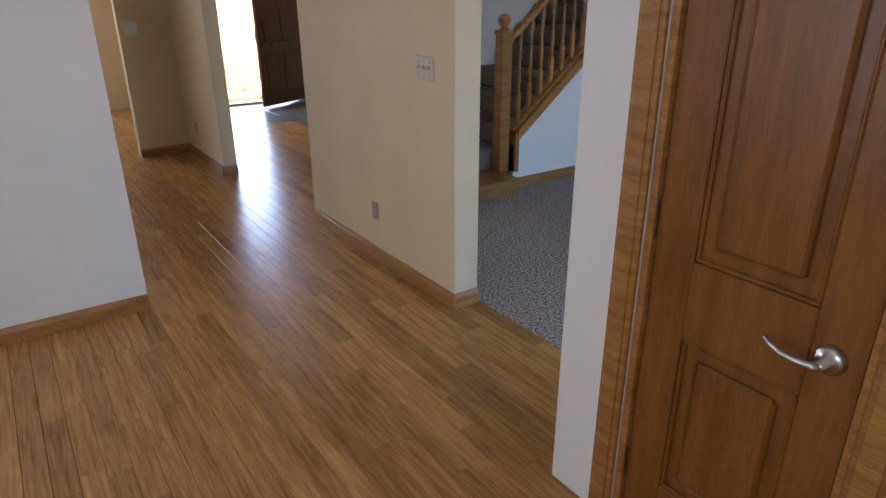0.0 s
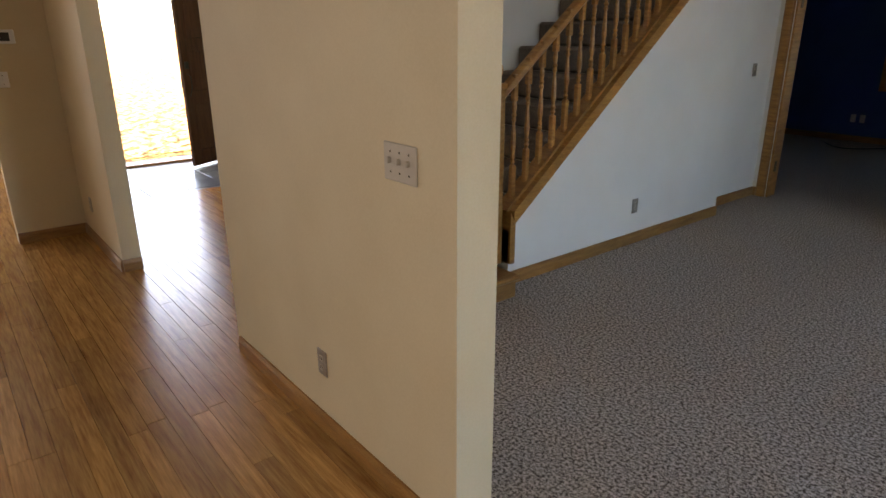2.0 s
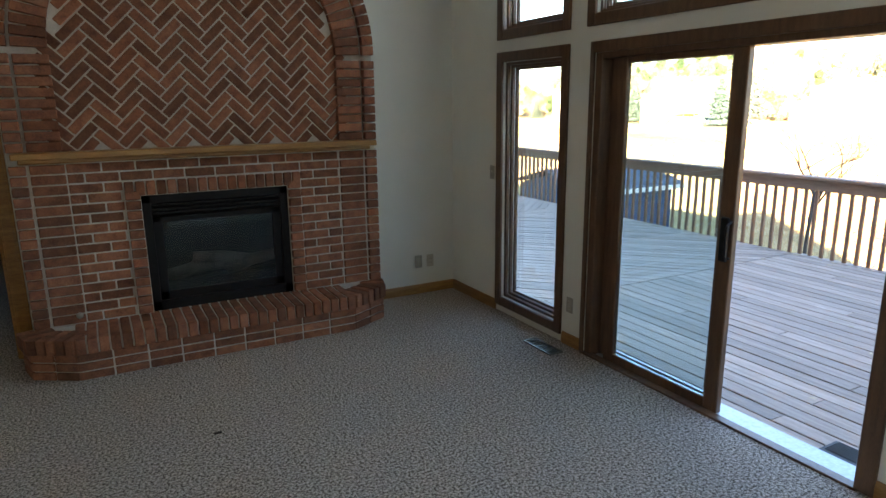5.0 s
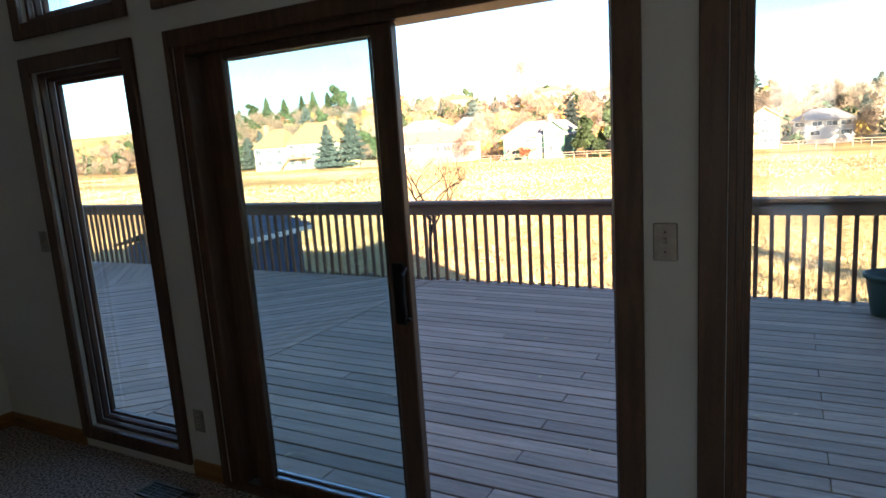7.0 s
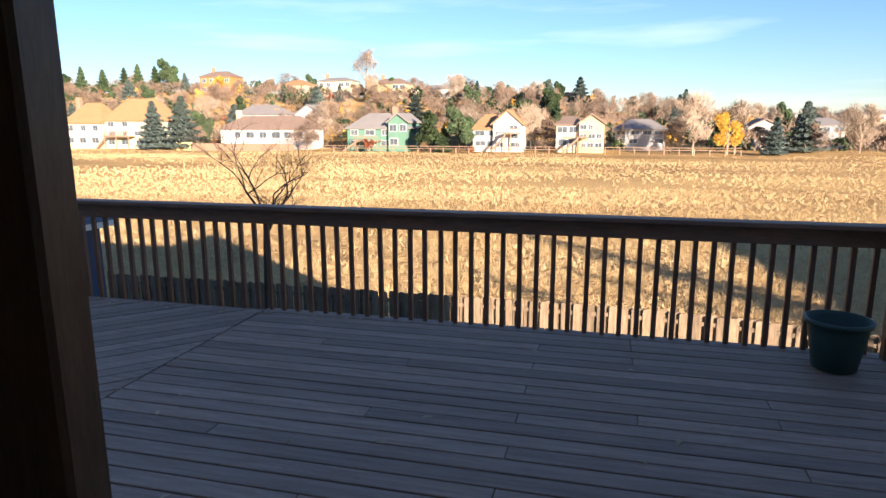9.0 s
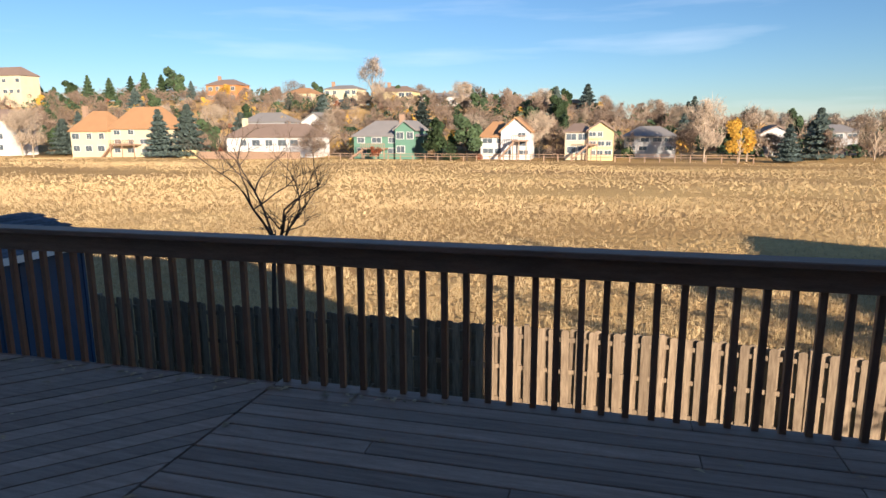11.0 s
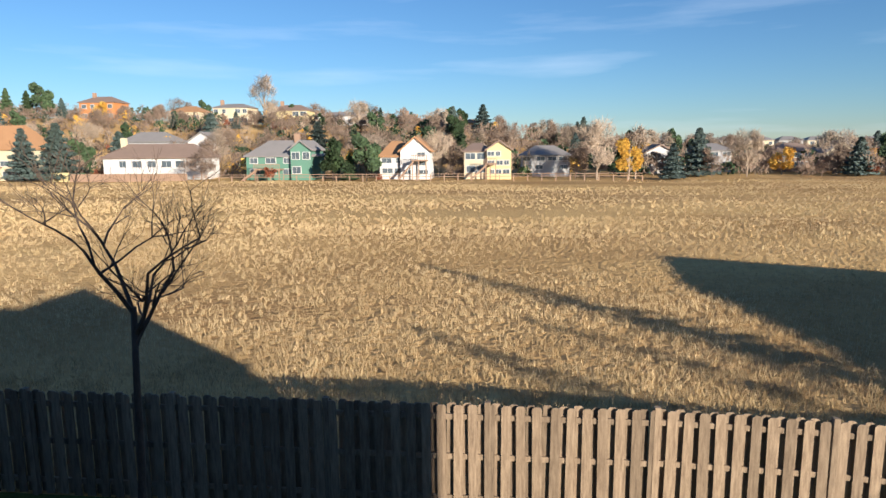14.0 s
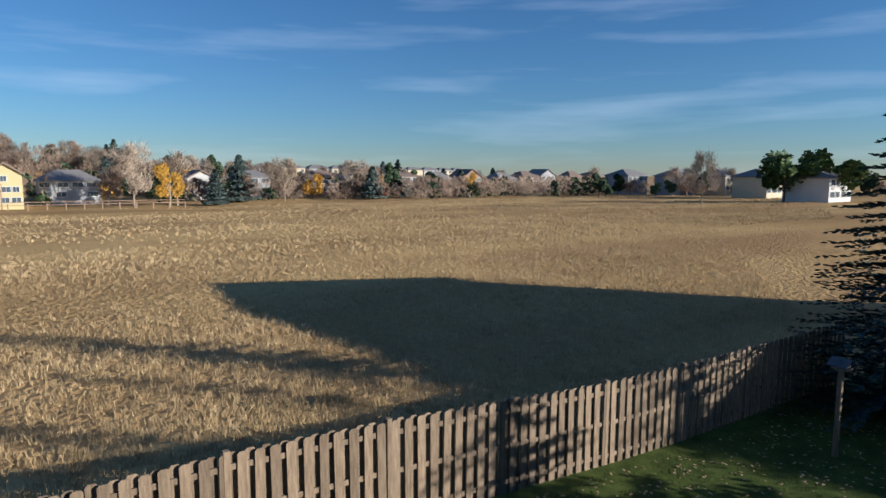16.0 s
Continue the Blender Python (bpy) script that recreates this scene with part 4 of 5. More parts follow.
mat = thing("door_mat", "black rubber door mat with raised lettering", "door mat", at=(0.47, -3.62, DZ))
boxpart("mat", M_MAT, mat, (-0.22, 0.22, -0.37, 0.37, 0.003, 0.014), 0.004)
for k in range(9):
    boxpart("rib", M_MAT, mat, (0.075 + k * 0.016, 0.083 + k * 0.016, -0.35, 0.35, 0.014, 0.02), 0.002)
    boxpart("rib", M_MAT, mat, (-0.205 + k * 0.009, -0.200 + k * 0.009, -0.35, 0.35, 0.014, 0.02), 0.001) if k < 4 else None
tcu = bpy.data.curves.new("lettering", "FONT")
tcu.body, tcu.size, tcu.extrude, tcu.align_x, tcu.align_y = "WELCOME", 0.15, 0.005, "CENTER", "CENTER"
tob = new("lettering_source", tcu)
tme = bpy.data.meshes.new_from_object(tob.evaluated_get(bpy.context.evaluated_depsgraph_get()))
bpy.data.objects.remove(tob)
tme.materials.clear()
tme.materials.append(M_DARK)
lt = piece("lettering", tme, mat, pose(-0.04, 0, 0.019, 0, 0, 90))
lt["label"] = "raised welcome lettering"


def leaves(name, label, spots, z, size):
    """Curled fallen leaves, one sheet of small bent quads."""
    vs, fs = [], []
    for x, y in spots:
        a, s = rnd.uniform(0, 6.28), size * rnd.uniform(0.6, 1.3)
        c, sn = math.cos(a), math.sin(a)
        h = s * rnd.uniform(0.1, 0.35)
        b = len(vs)
        zz = z(x, y) if callable(z) else z
        for u, v, w in ((-1, 0, 0.0), (0, -0.45, h), (0, 0.45, h * 0.8), (1, 0, 0.1 * s)):
            vs.append((x + s * (u * c - v * sn), y + s * (u * sn + v * c), zz + 0.004 + w))
        fs += [(b, b + 1, b + 2), (b + 1, b + 3, b + 2)]
    me = bpy.data.meshes.new(name)
    me.from_pydata(vs, [], fs)
    me.materials.append(M_LEAF)
    return tagged(new(name, me), label, "leaves", kind="stuff")


leaves("deck_leaves", "dry brown leaves scattered on the deck", [(rnd.uniform(0.3, 4.7), rnd.uniform(-5.2, 3)) for _ in range(70)] + [(RX - abs(rnd.gauss(0, 0.05)) - 0.02, rnd.uniform(-1.5, 5)) for _ in range(120)], DZ, 0.035)

# ---- ground, meadow and hill ----


def smooth(a, b, v):
    t = min(1.0, max(0.0, (v - a) / (b - a)))
    return t * t * (3 - 2 * t)


def ground_z(x, y):
    z = -4.03 - 0.30 * smooth(12.6, 22, x) - 0.4 * smooth(-4, -14, y) * smooth(40, 12, x)
    if x > 20:
        z += 0.25 * noise.noise(Vector((x * 0.05, y * 0.05, 0))) * smooth(20, 40, x)
    side = smooth(-90, 60, y) * 0.75 + smooth(60, 200, y) * 0.25
    z -= 1.35 * smooth(40, 140, x)
    z += (18.6 * side + 2.5 * smooth(-260, -60, y)) * smooth(158, 262, x) + 5 * side * smooth(290, 500, x)
    z -= 0.006 * max(0, x - 400)
    if x < -8:
        z = z * (1 - smooth(-8, -12, x)) - 0.25 * smooth(-8, -12, x)
    return z


def grid_ground():
    xs = [-3000, -800, -200, -60, -20, -12.9, -12, -8, 0, 4, 8, 12, 14, 17, 20, 24, 28, 32, 38, 45, 55, 65, 80, 95, 110, 125, 140, 150, 158, 170, 182, 195, 208, 222, 236, 250, 265, 285, 320, 380, 500, 800, 1500, 3000, 4500]
    ys = [-4500, -2500, -1200, -700, -450, -320] + list(range(-260, -40, 12)) + list(range(-40, 41, 4)) + list(range(50, 341, 12)) + [400, 520, 800, 1500, 3000]
    vs = [(x, y, ground_z(x, y) - (0.7 if -1 < x < 12.2 else 0)) for x in xs for y in ys]
    n = len(ys)
    fs = [(i * n + j, (i + 1) * n + j, (i + 1) * n + j + 1, i * n + j + 1) for i in range(len(xs) - 1) for j in range(n - 1)]
    me = bpy.data.meshes.new("ground")
    me.from_pydata(vs, [], fs)
    me.materials.append(M_FIELD)
    me.polygons.foreach_set("use_smooth", [True] * len(me.polygons))
    return tagged(new("ground", me), "golden dry grass meadow rising to a hill", "meadow", kind="structure")


grid_ground()
vs, fs = [], []
ny = 40
for i in range(9):
    for j in range(ny):
        x, y = 0.2 + 12.6 * i / 8, -40 + 75 * j / (ny - 1)
        vs.append((x, y, ground_z(x, y) + 0.03))
for i in range(8):
    for j in range(ny - 1):
        fs.append((i * ny + j, (i + 1) * ny + j, (i + 1) * ny + j + 1, i * ny + j + 1))
me = bpy.data.meshes.new("lawn")
me.from_pydata(vs, [], fs)
me.materials.append(M_LAWN)
tagged(new("lawn", me), "shaded green back yard lawn", "lawn", kind="structure")


def blades(name, label, spots, height, width, material, lean=0.35, per=3):
    vs, fs = [], []
    for x, y in spots:
        z = ground_z(x, y)
        hh = height * rnd.uniform(0.5, 1.25)
        for _ in range(per):
            a = rnd.uniform(0, 6.283)
            bx, by = x + rnd.uniform(-0.1, 0.1), y + rnd.uniform(-0.1, 0.1)
            w = width * rnd.uniform(0.6, 1.3)
            lx, ly = rnd.gauss(0, lean) * hh, rnd.gauss(0, lean) * hh
            b = len(vs)
            vs += [(bx - w * math.cos(a), by - w * math.sin(a), z - 0.02), (bx + w * math.cos(a), by + w * math.sin(a), z - 0.02), (bx + lx, by + ly, z + hh)]
            fs.append((b, b + 1, b + 2))
    me = bpy.data.meshes.new(name)
    me.from_pydata(vs, [], fs)
    me.materials.append(material)
    return tagged(new(name, me), label, "grass", kind="stuff")


M_BLADE = surf("dry_grass_blade", (0.28, 0.19, 0.09), (0.66, 0.52, 0.31), 0.25, 0.85, 0.0, fine=2.0, spec=0.1, vary=0.3, contrast=0.5)
M_GREEN = surf("green_grass_blade", (0.035, 0.065, 0.012), (0.11, 0.15, 0.03), 1.0, 0.8, 0.0, fine=6.0, spec=0.1, vary=0.3)
spots, farther = [], []
while len(spots) < 62000:
    d = 13.0 + 45 * rnd.random() ** 1.7
    y = rnd.uniform(-1.3, 1.15) * (d + 4)
    if noise.noise(Vector((d * 0.12, y * 0.07, 3.0))) + rnd.uniform(-0.5, 0.5) > -0.25:
        spots.append((d, y))
while len(farther) < 42000:
    d = 45 + 98 * rnd.random()
    y = rnd.uniform(-2.0, 1.6) * d
    if noise.noise(Vector((d * 0.04, y * 0.02, 5.0))) + rnd.uniform(-0.5, 0.5) > 0.0:
        farther.append((d, y))
blades("meadow_grass", "tall dry golden meadow grass", spots, 0.21, 0.008, M_BLADE, per=6)
blades("far_meadow_grass", "dry golden grass farther across the meadow", farther, 0.22, 0.028, M_BLADE, per=7)
blades("lawn_grass", "short green lawn grass in the yard", [(rnd.uniform(6.5, 12.5), rnd.uniform(-19, 7)) for _ in range(15000)], 0.07, 0.012, M_GREEN, 0.5, 4)
leaves("yard_leaves", "pale fallen leaves strewn over the lawn", [(rnd.uniform(7.0, 12.4), rnd.uniform(-18, 7.5)) for _ in range(2600)], lambda x, y: ground_z(x, y) + 0.05, 0.05)

# ---- picket fence ----
fence = thing("picket_fence", "weathered cedar shadow-box picket fence", "fence")
FX = 12.8
pm = bmesh.new()
PW, PH = 0.14, 1.78
add_prism(pm, [(-PW / 2, 0.05), (PW / 2, 0.05), (PW / 2, PH - 0.03), (PW / 2 - 0.03, PH), (-PW / 2 + 0.03, PH), (-PW / 2, PH - 0.03)], "x", -0.009, 0.009)
pk = mesh_of(pm, "picket", M_FENCE)
rl = brick_mesh(0.038, 2.44, 0.085, M_FENCE, 0.003, "fence_rail")
po = brick_mesh(0.09, 0.09, 1.85, M_FENCE, 0.004, "fence_post")


def fence_base(y):
    return -4.01 - 0.44 * smooth(-3, -13, y)


y = 8.8
k = 0
while y > -20.5:
    s = -1 if k % 2 else 1
    piece("picket", pk, fence, pose(FX + s * 0.031, y, fence_base(y) + rnd.uniform(-0.012, 0.012), rnd.uniform(-0.9, 0.9), 0, rnd.uniform(-2, 2)))
    y -= 0.118
    k += 1
y = 8.8
while y > -20:
    c = y - 1.22
    sl_ = math.degrees(math.atan2(fence_base(y) - fence_base(y - 2.44), 2.44))
    for z in (0.28, 0.95, 1.58):
        piece("fence_rail", rl, fence, pose(FX, c, fence_base(c) + z, sl_, 0, 0))
    piece("fence_post", po, fence, pose(FX, y, fence_base(y) + 0.9))
    y -= 2.44

# ---- shed ----
shed = thing("garden_shed", "dark blue garden shed with a grey shingled gable roof", "shed")
SX0, SX1, SY0, SY1 = 7.3, 10.3, 6.62, 9.2
bm = bmesh.new()
add_prism(bm, [(SY0, -3.95), (SY1, -3.95), (SY1, -0.46), (7.91, -0.10), (SY0, -0.46)], "x", SX0, SX1)
part("wall", bm, M_SHED, shed)
y = SY0
for k in range(8):
    boxpart("batten", M_SHED, shed, (SX0 + 0.05 + k * 0.41, SX0 + 0.10 + k * 0.41, SY0 - 0.02, SY0, -3.9, -0.5), 0.003)
for s, ya in ((1, 6.36), (-1, 9.46)):
    bm = bmesh.new()
    add_prism(bm, [(ya, -0.44), (7.91, -0.02), (7.91, 0.01), (ya, -0.41)], "x", SX0 - 0.2, SX1 + 0.2)
    part("roof", bm, M_SHINGLE, shed)
bm = bmesh.new()
add_box(bm, SX0 - 0.2, SX1 + 0.2, 6.335, 6.358, -0.52, -0.405, 0.003)
part("fascia", bm, M_STUCCO, shed, "pale grey fascia board")
tab = brick_mesh(0.29, 0.16, 0.012, M_SHINGLE, 0.002, "shingle")
sa = math.degrees(math.atan2(0.42, 1.55))
for r in range(11):
    for c in range(12):
        x = SX0 - 0.05 + c * 0.30 + (0.15 if r % 2 else 0)
        if x > SX1 + 0.1:
            continue
        yy = 6.42 + r * 0.142
        piece("shingle", tab, shed, pose(x, yy, -0.41 + (yy - 6.36) * 0.271 + 0.012, sa - 3, 0, 0))

# ---- trees ----


def bare_tree(name, label, base, height, spread, seed, depth=5, r0=0.05, material=None, lean=(0, 0), fork=0.4, group=""):
    rr = random.Random(seed)
    t = thing(name, label, "tree", group, base)
    tb, cb = bmesh.new(), bmesh.new()
    trunk = [(0, 0, -0.1)]
    for i in range(1, 5):
        f = i / 4 * fork
        trunk.append((lean[0] * f + rr.uniform(-0.03, 0.03) * height * 0.2, lean[1] * f + rr.uniform(-0.03, 0.03) * height * 0.2, height * f))
    add_tube(tb, trunk, r0, r0 * 0.62, 8)

    def grow(p, d, L, r, n):
        q = p
        pts = [tuple(p)]
        for _ in range(3):
            d = (d + Vector((rr.uniform(-1, 1), rr.uniform(-1, 1), rr.uniform(-0.6, 0.8))) * 0.22).normalized()
            q = q + d * (L / 3)
            pts.append(tuple(q))
        add_tube(cb, pts, r, r * 0.55, 5 if n > 2 else 3)
        if n <= 1:
            return
        for k in range(3 if n > 2 else 4):
            f = rr.uniform(0.35, 1.0)
            s = Vector(pts[0]).lerp(q, f) if k else q
            nd = (d + Vector((rr.uniform(-1, 1), rr.uniform(-1, 1), rr.uniform(-0.5, 0.9))) * 0.85).normalized()
            grow(s, nd, L * rr.uniform(0.55, 0.8), r * 0.55, n - 1)

    top = Vector(trunk[-1])
    nb_ = 5
    for k in range(nb_):
        a = 2 * math.pi * k / nb_ + rr.uniform(-0.4, 0.4)
        d = Vector((math.cos(a) * spread, math.sin(a) * spread, 1.0)).normalized()
        grow(top - Vector((0, 0, height * 0.1 * rr.random())), d, height * (1 - fork) * 0.55, r0 * 0.5, depth)
    part("trunk", tb, material or M_BARK, t, "", True)
    part("crown", cb, material or M_BARK, t)
    return t


bare_tree("young_tree", "leafless young tree standing by the fence", (10.4, 3.1, -4.05), 5.5, 0.75, 11, 5, 0.055, lean=(0, -0.3), fork=0.70)


def spruce(name, label, base, height, radius, seed, layers=22, material=None, group="", per=16, sprig=0.34):
    rr = random.Random(seed)
    t = thing(name, label, "tree", group, base)
    tb = bmesh.new()
    add_tube(tb, [(0, 0, -0.1), (0, 0, height * 0.5), (0, 0, height * 0.97)], radius * 0.07, radius * 0.01, 7)
    part("trunk", tb, M_BARK, t, "", True)
    vs, fs = [], []
    for l in range(layers):
        f = l / (layers - 1)
        zz = height * (0.05 + 0.93 * f)
        R = radius * (1 - f) ** 0.85 + 0.06 * radius
        for k in range(max(5, int(per * (1 - f * 0.7)))):
            a = rr.uniform(0, 6.283)
            ln = R * rr.uniform(0.72, 1.08)
            ca, sa_ = math.cos(a), math.sin(a)
            m = max(3, int(ln / sprig * 1.7))
            for s in range(1, m + 1):
                g = s / m
                px, py, pz = ca * ln * g, sa_ * ln * g, zz - 0.22 * ln * g * g + 0.12 * ln * g ** 4
                for w in (-1, 1, 0):
                    dl = sprig * rr.uniform(0.6, 1.1) * (1.15 - 0.5 * g)
                    ang = a + w * rr.uniform(0.5, 1.1)
                    ex, ey, ez = px + math.cos(ang) * dl, py + math.sin(ang) * dl, pz + rr.uniform(-0.15, 0.12) * dl * 2
                    hw = dl * 0.2
                    b = len(vs)
                    vs += [(px, py, pz), ((px + ex) / 2 - math.sin(ang) * hw, (py + ey) / 2 + math.cos(ang) * hw, (pz + ez) / 2 + 0.02), (ex, ey, ez), ((px + ex) / 2 + math.sin(ang) * hw, (py + ey) / 2 - math.cos(ang) * hw, (pz + ez) / 2 - 0.03)]
                    fs.append((b, b + 1, b + 2, b + 3))
    me = bpy.data.meshes.new("crown")
    me.from_pydata(vs, [], fs)
    me.materials.append(material or M_NEEDLE)
    c = new("crown", me)
    c.parent = t
    return t


spruce("blue_spruce", "dense blue spruce standing beside the fence", (10.9, -18.6, -4.35), 8.0, 2.6, 3, 26, per=26, sprig=0.30)

# Two unseen spruces, added here to cast shade on the fence and meadow.
spruce("blue_spruce", "unseen spruce added to shade the fence", (4.0, -15.8, -4.3), 6.5, 2.4, 5, 20, per=20, sprig=0.34)
spruce("blue_spruce", "taller unseen spruce added to shade the fence", (3.0, -21.6, -4.4), 7.4, 2.5, 6, 20, per=20, sprig=0.36)

bf = thing("bird_feeder", "wooden bird feeder with a pitched roof on a post", "bird feeder", at=(10.54, -15.2, -4.42))
boxpart("post", M_FENCE, bf, (-0.045, 0.045, -0.045, 0.045, 0.0, 1.9), 0.004)
bm = bmesh.new()
for s in (-1, 1):
    add_prism(bm, [(0.0, 2.14), (s * 0.24, 2.0), (s * 0.24, 1.98), (0.0, 2.12)], "x", -0.2, 0.2)
part("roof", bm, M_SHINGLE, bf, "grey pitched roof")
boxpart("tray", M_FENCE, bf, (-0.16, 0.16, -0.15, 0.15, 1.9, 1.93), 0.003)
for x in (-0.12, 0.12):
    boxpart("hopper_side", M_FENCE, bf, (x - 0.008, x + 0.008, -0.09, 0.09, 1.93, 2.06), 0.002)

# ---- far houses ----


def paint(name, c):
    return surf(name, tuple(v * 0.9 for v in c), tuple(min(1, v * 1.06) for v in c), 0.4, 0.8, 0.05, fine=4)


P_WHITE, P_CREAM, P_YEL = paint("white_siding", (0.56, 0.56, 0.56)), paint("cream_siding", (0.55, 0.48, 0.34)), paint("yellow_siding", (0.56, 0.48, 0.26))
P_GREEN, P_GREY, P_ORANGE, P_BRN = paint("green_siding", (0.10, 0.22, 0.17)), paint("grey_siding", (0.33, 0.34, 0.36)), paint("orange_siding", (0.48, 0.20, 0.07)), paint("brown_siding", (0.30, 0.20, 0.14))
P_RT, P_RB, P_RG = paint("tan_shingles", (0.36, 0.20, 0.10)), paint("brown_shingles", (0.22, 0.16, 0.13)), paint("grey_shingles", (0.22, 0.21, 0.21))
P_GLASSF = surf("far_window_glass", (0.05, 0.07, 0.09), (0.12, 0.15, 0.18), 0.5, 0.15, 0.0)


def far_house(label, D, y0, y1, base, eave, ridge, wallm, roofm, storeys=2, cols=4, gable=False, depth=10.0, chimney=None, balcony=None):
    """A house that faces the meadow (towards -x); y0 < y1."""
    up = 0.55 + 0.8 * smooth(180, 250, D)
    base, eave, ridge = base + up, eave + up, ridge + up
    ya, yb = min(y0, y1), max(y0, y1)
    h = thing("house", label, "house", "houses across the meadow")
    bm = bmesh.new()
    low = min(base, ground_z(D, (ya + yb) / 2)) - 1.0
    if gable:
        add_prism(bm, [(ya, low), (yb, low), (yb, eave), ((ya + yb) / 2, ridge), (ya, eave)], "x", D, D + depth)
    else:
        add_box(bm, D, D + depth, ya, yb, low, eave)
    part("wall", bm, wallm, h)
    bm = bmesh.new()
    o = 0.5
    if gable:
        mid = (ya + yb) / 2
        for s, e in ((-1, ya - o), (1, yb + o)):
            k = (ridge - eave) / (mid - ya)
            add_prism(bm, [(e, eave - o * k + 0.05), (mid, ridge + 0.05), (mid, ridge + 0.4), (e, eave - o * k + 0.4)], "x", D - o, D + depth + o)
    else:
        ins = min((yb - ya) * 0.3, 4.0)
        c = [bm.verts.new(v) for v in ((D - o, ya - o, eave), (D - o, yb + o, eave), (D + depth + o, yb + o, eave), (D + depth + o, ya - o, eave), (D + depth / 2, ya + ins, ridge), (D + depth / 2, yb - ins, ridge))]
        for f in ((0, 1, 5, 4), (1, 2, 5), (2, 3, 4, 5), (3, 0, 4), (3, 2, 1, 0)):
            bm.faces.new([c[i] for i in f])
        bmesh.ops.recalc_face_normals(bm, faces=bm.faces)
        add_box(bm, D - o, D + depth + o, ya - o, yb + o, eave - 0.25, eave - 0.01)
    rf = part("roof", bm, roofm, h)
    if chimney is not None:
        boxpart("chimney", P_BRN if wallm is not P_WHITE else P_CREAM, rf, (D + depth * 0.4, D + depth * 0.4 + 1.2, chimney - 0.6, chimney + 0.6, eave, ridge + 1.5), 0.03)
    sh = (eave - base) / storeys
    rr = random.Random(int(abs(y0) * 7) + 1)
    for s in range(storeys):
        for k in range(cols):
            if rr.random() < 0.12:
                continue
            yc = ya + (yb - ya) * (k + 0.5) / cols + rr.uniform(-0.3, 0.3)
            w = min(1.0, (yb - ya) / cols * 0.33) * rr.uniform(0.7, 1.2)
            z0 = base + sh * s + sh * 0.34
            z1 = z0 + min(1.5, sh * 0.46)
            wd = boxpart("window", P_WHITE, h, (D - 0.10, D + 0.05, yc - w - 0.14, yc + w + 0.14, z0 - 0.14, z1 + 0.14), 0)
            boxpart("pane", P_GLASSF, wd, (D - 0.13, D - 0.101, yc - w, yc - 0.04, z0, z1), 0)
            boxpart("pane", P_GLASSF, wd, (D - 0.13, D - 0.101, yc + 0.04, yc + w, z0, z1), 0)
    if balcony is not None:
        b0, b1, bz = balcony
        b = new("balcony")
        b.parent = h
        boxpart("platform", P_BRN, b, (D - 3, D - 0.14, b0, b1, bz - 0.25, bz), 0)
        for k in range(int((b1 - b0) / 0.5) + 1):
            boxpart("baluster", P_BRN, b, (D - 3, D - 2.9, b0 + k * 0.5, b0 + k * 0.5 + 0.12, bz, bz + 1.0), 0)
        boxpart("top_rail", P_BRN, b, (D - 3.02, D - 2.88, b0, b1, bz + 1.0, bz + 1.12), 0)
        for yy in (b0 + 0.1, (b0 + b1) / 2, b1 - 0.3):
            boxpart("post", P_BRN, b, (D - 2.95, D - 2.75, yy, yy + 0.22, base - 1.2, bz - 0.25), 0)
        bm = bmesh.new()
        add_prism(bm, [(b1 - 0.5, bz), (b1 + 3.2, base - 0.3), (b1 + 3.2, base - 0.8), (b1 - 0.5, bz - 0.5)], "x", D - 3.0, D - 2.1)
        part("outside_stairs", bm, P_BRN, b)
    return h


far_house("cream house with a tan hip roof and a rear balcony", 150, 114.5, 132, -5.9, 1.5, 7.4, P_CREAM, P_RT, 3, 4, balcony=(122, 130, -2.2))
far_house("cream wing of the tan-roofed house", 149, 132.2, 144.5, -5.8, 0.9, 6.4, P_CREAM, P_RT, 2, 3, chimney=143)
far_house("white house at the meadow's edge", 150, 168, 190, -5.6, 4.2, 7.4, P_WHITE, P_RB, 3, 4, balcony=(172, 178, -1))
far_house("beige house high on the hill", 236, 255, 277, 15.5, 25, 29, P_CREAM, P_RB, 2, 6)
far_house("orange timber house on the hill", 250, 155, 170, 12.0, 19.4, 21.9, P_ORANGE, P_RB, 2, 4, chimney=166)
far_house("low white ranch house with a brown roof", 152, 72, 97, -4.4, -0.8, 2.5, P_WHITE, P_RB, 1, 7, chimney=94)
far_house("green house with a grey roof and a small deck", 148, 43.2, 59, -5.7, -0.6, 3.0, P_GREEN, P_RG, 2, 4, chimney=48, balcony=(50, 56, -3))
far_house("green gabled wing beside the grey roof", 147, 43.2, 48, -5.7, 0.8, 2.6, P_GREEN, P_RG, 2, 2, True)
far_house("white gabled house with tall windows", 150, 16.2, 23, -5.7, 0.3, 3.2, P_WHITE, P_RT, 3, 2, True, balcony=(16.5, 20, -1.2))
far_house("white wing of the gabled house", 151, 21.5, 28, -5.6, -0.9, 2.6, P_WHITE, P_RT, 2, 2)
far_house("small pale gabled house behind the others", 190, 16.5, 21.5, -1.0, 1.8, 4.0, P_CREAM, P_RB, 1, 2, True)
far_house("yellow gabled house with three storeys", 148, -2.4, 3.0, -5.6, 0.4, 2.2, P_YEL, P_RB, 3, 3, True, balcony=(0.8, 3.4, -2.0))
far_house("olive wing of the yellow house", 149, 2.8, 8.2, -5.5, 0.2, 2.0, P_CREAM, P_RB, 2, 2)
far_house("blue-grey house behind bare trees", 160, -16.5, -5, -5.0, -1.0, 1.3, P_GREY, P_RG, 2, 4)
far_house("cream hillside house with a chimney", 250, 99.6, 114, 9.6, 16.6, 18.2, P_CREAM, P_RG, 2, 5, chimney=112)
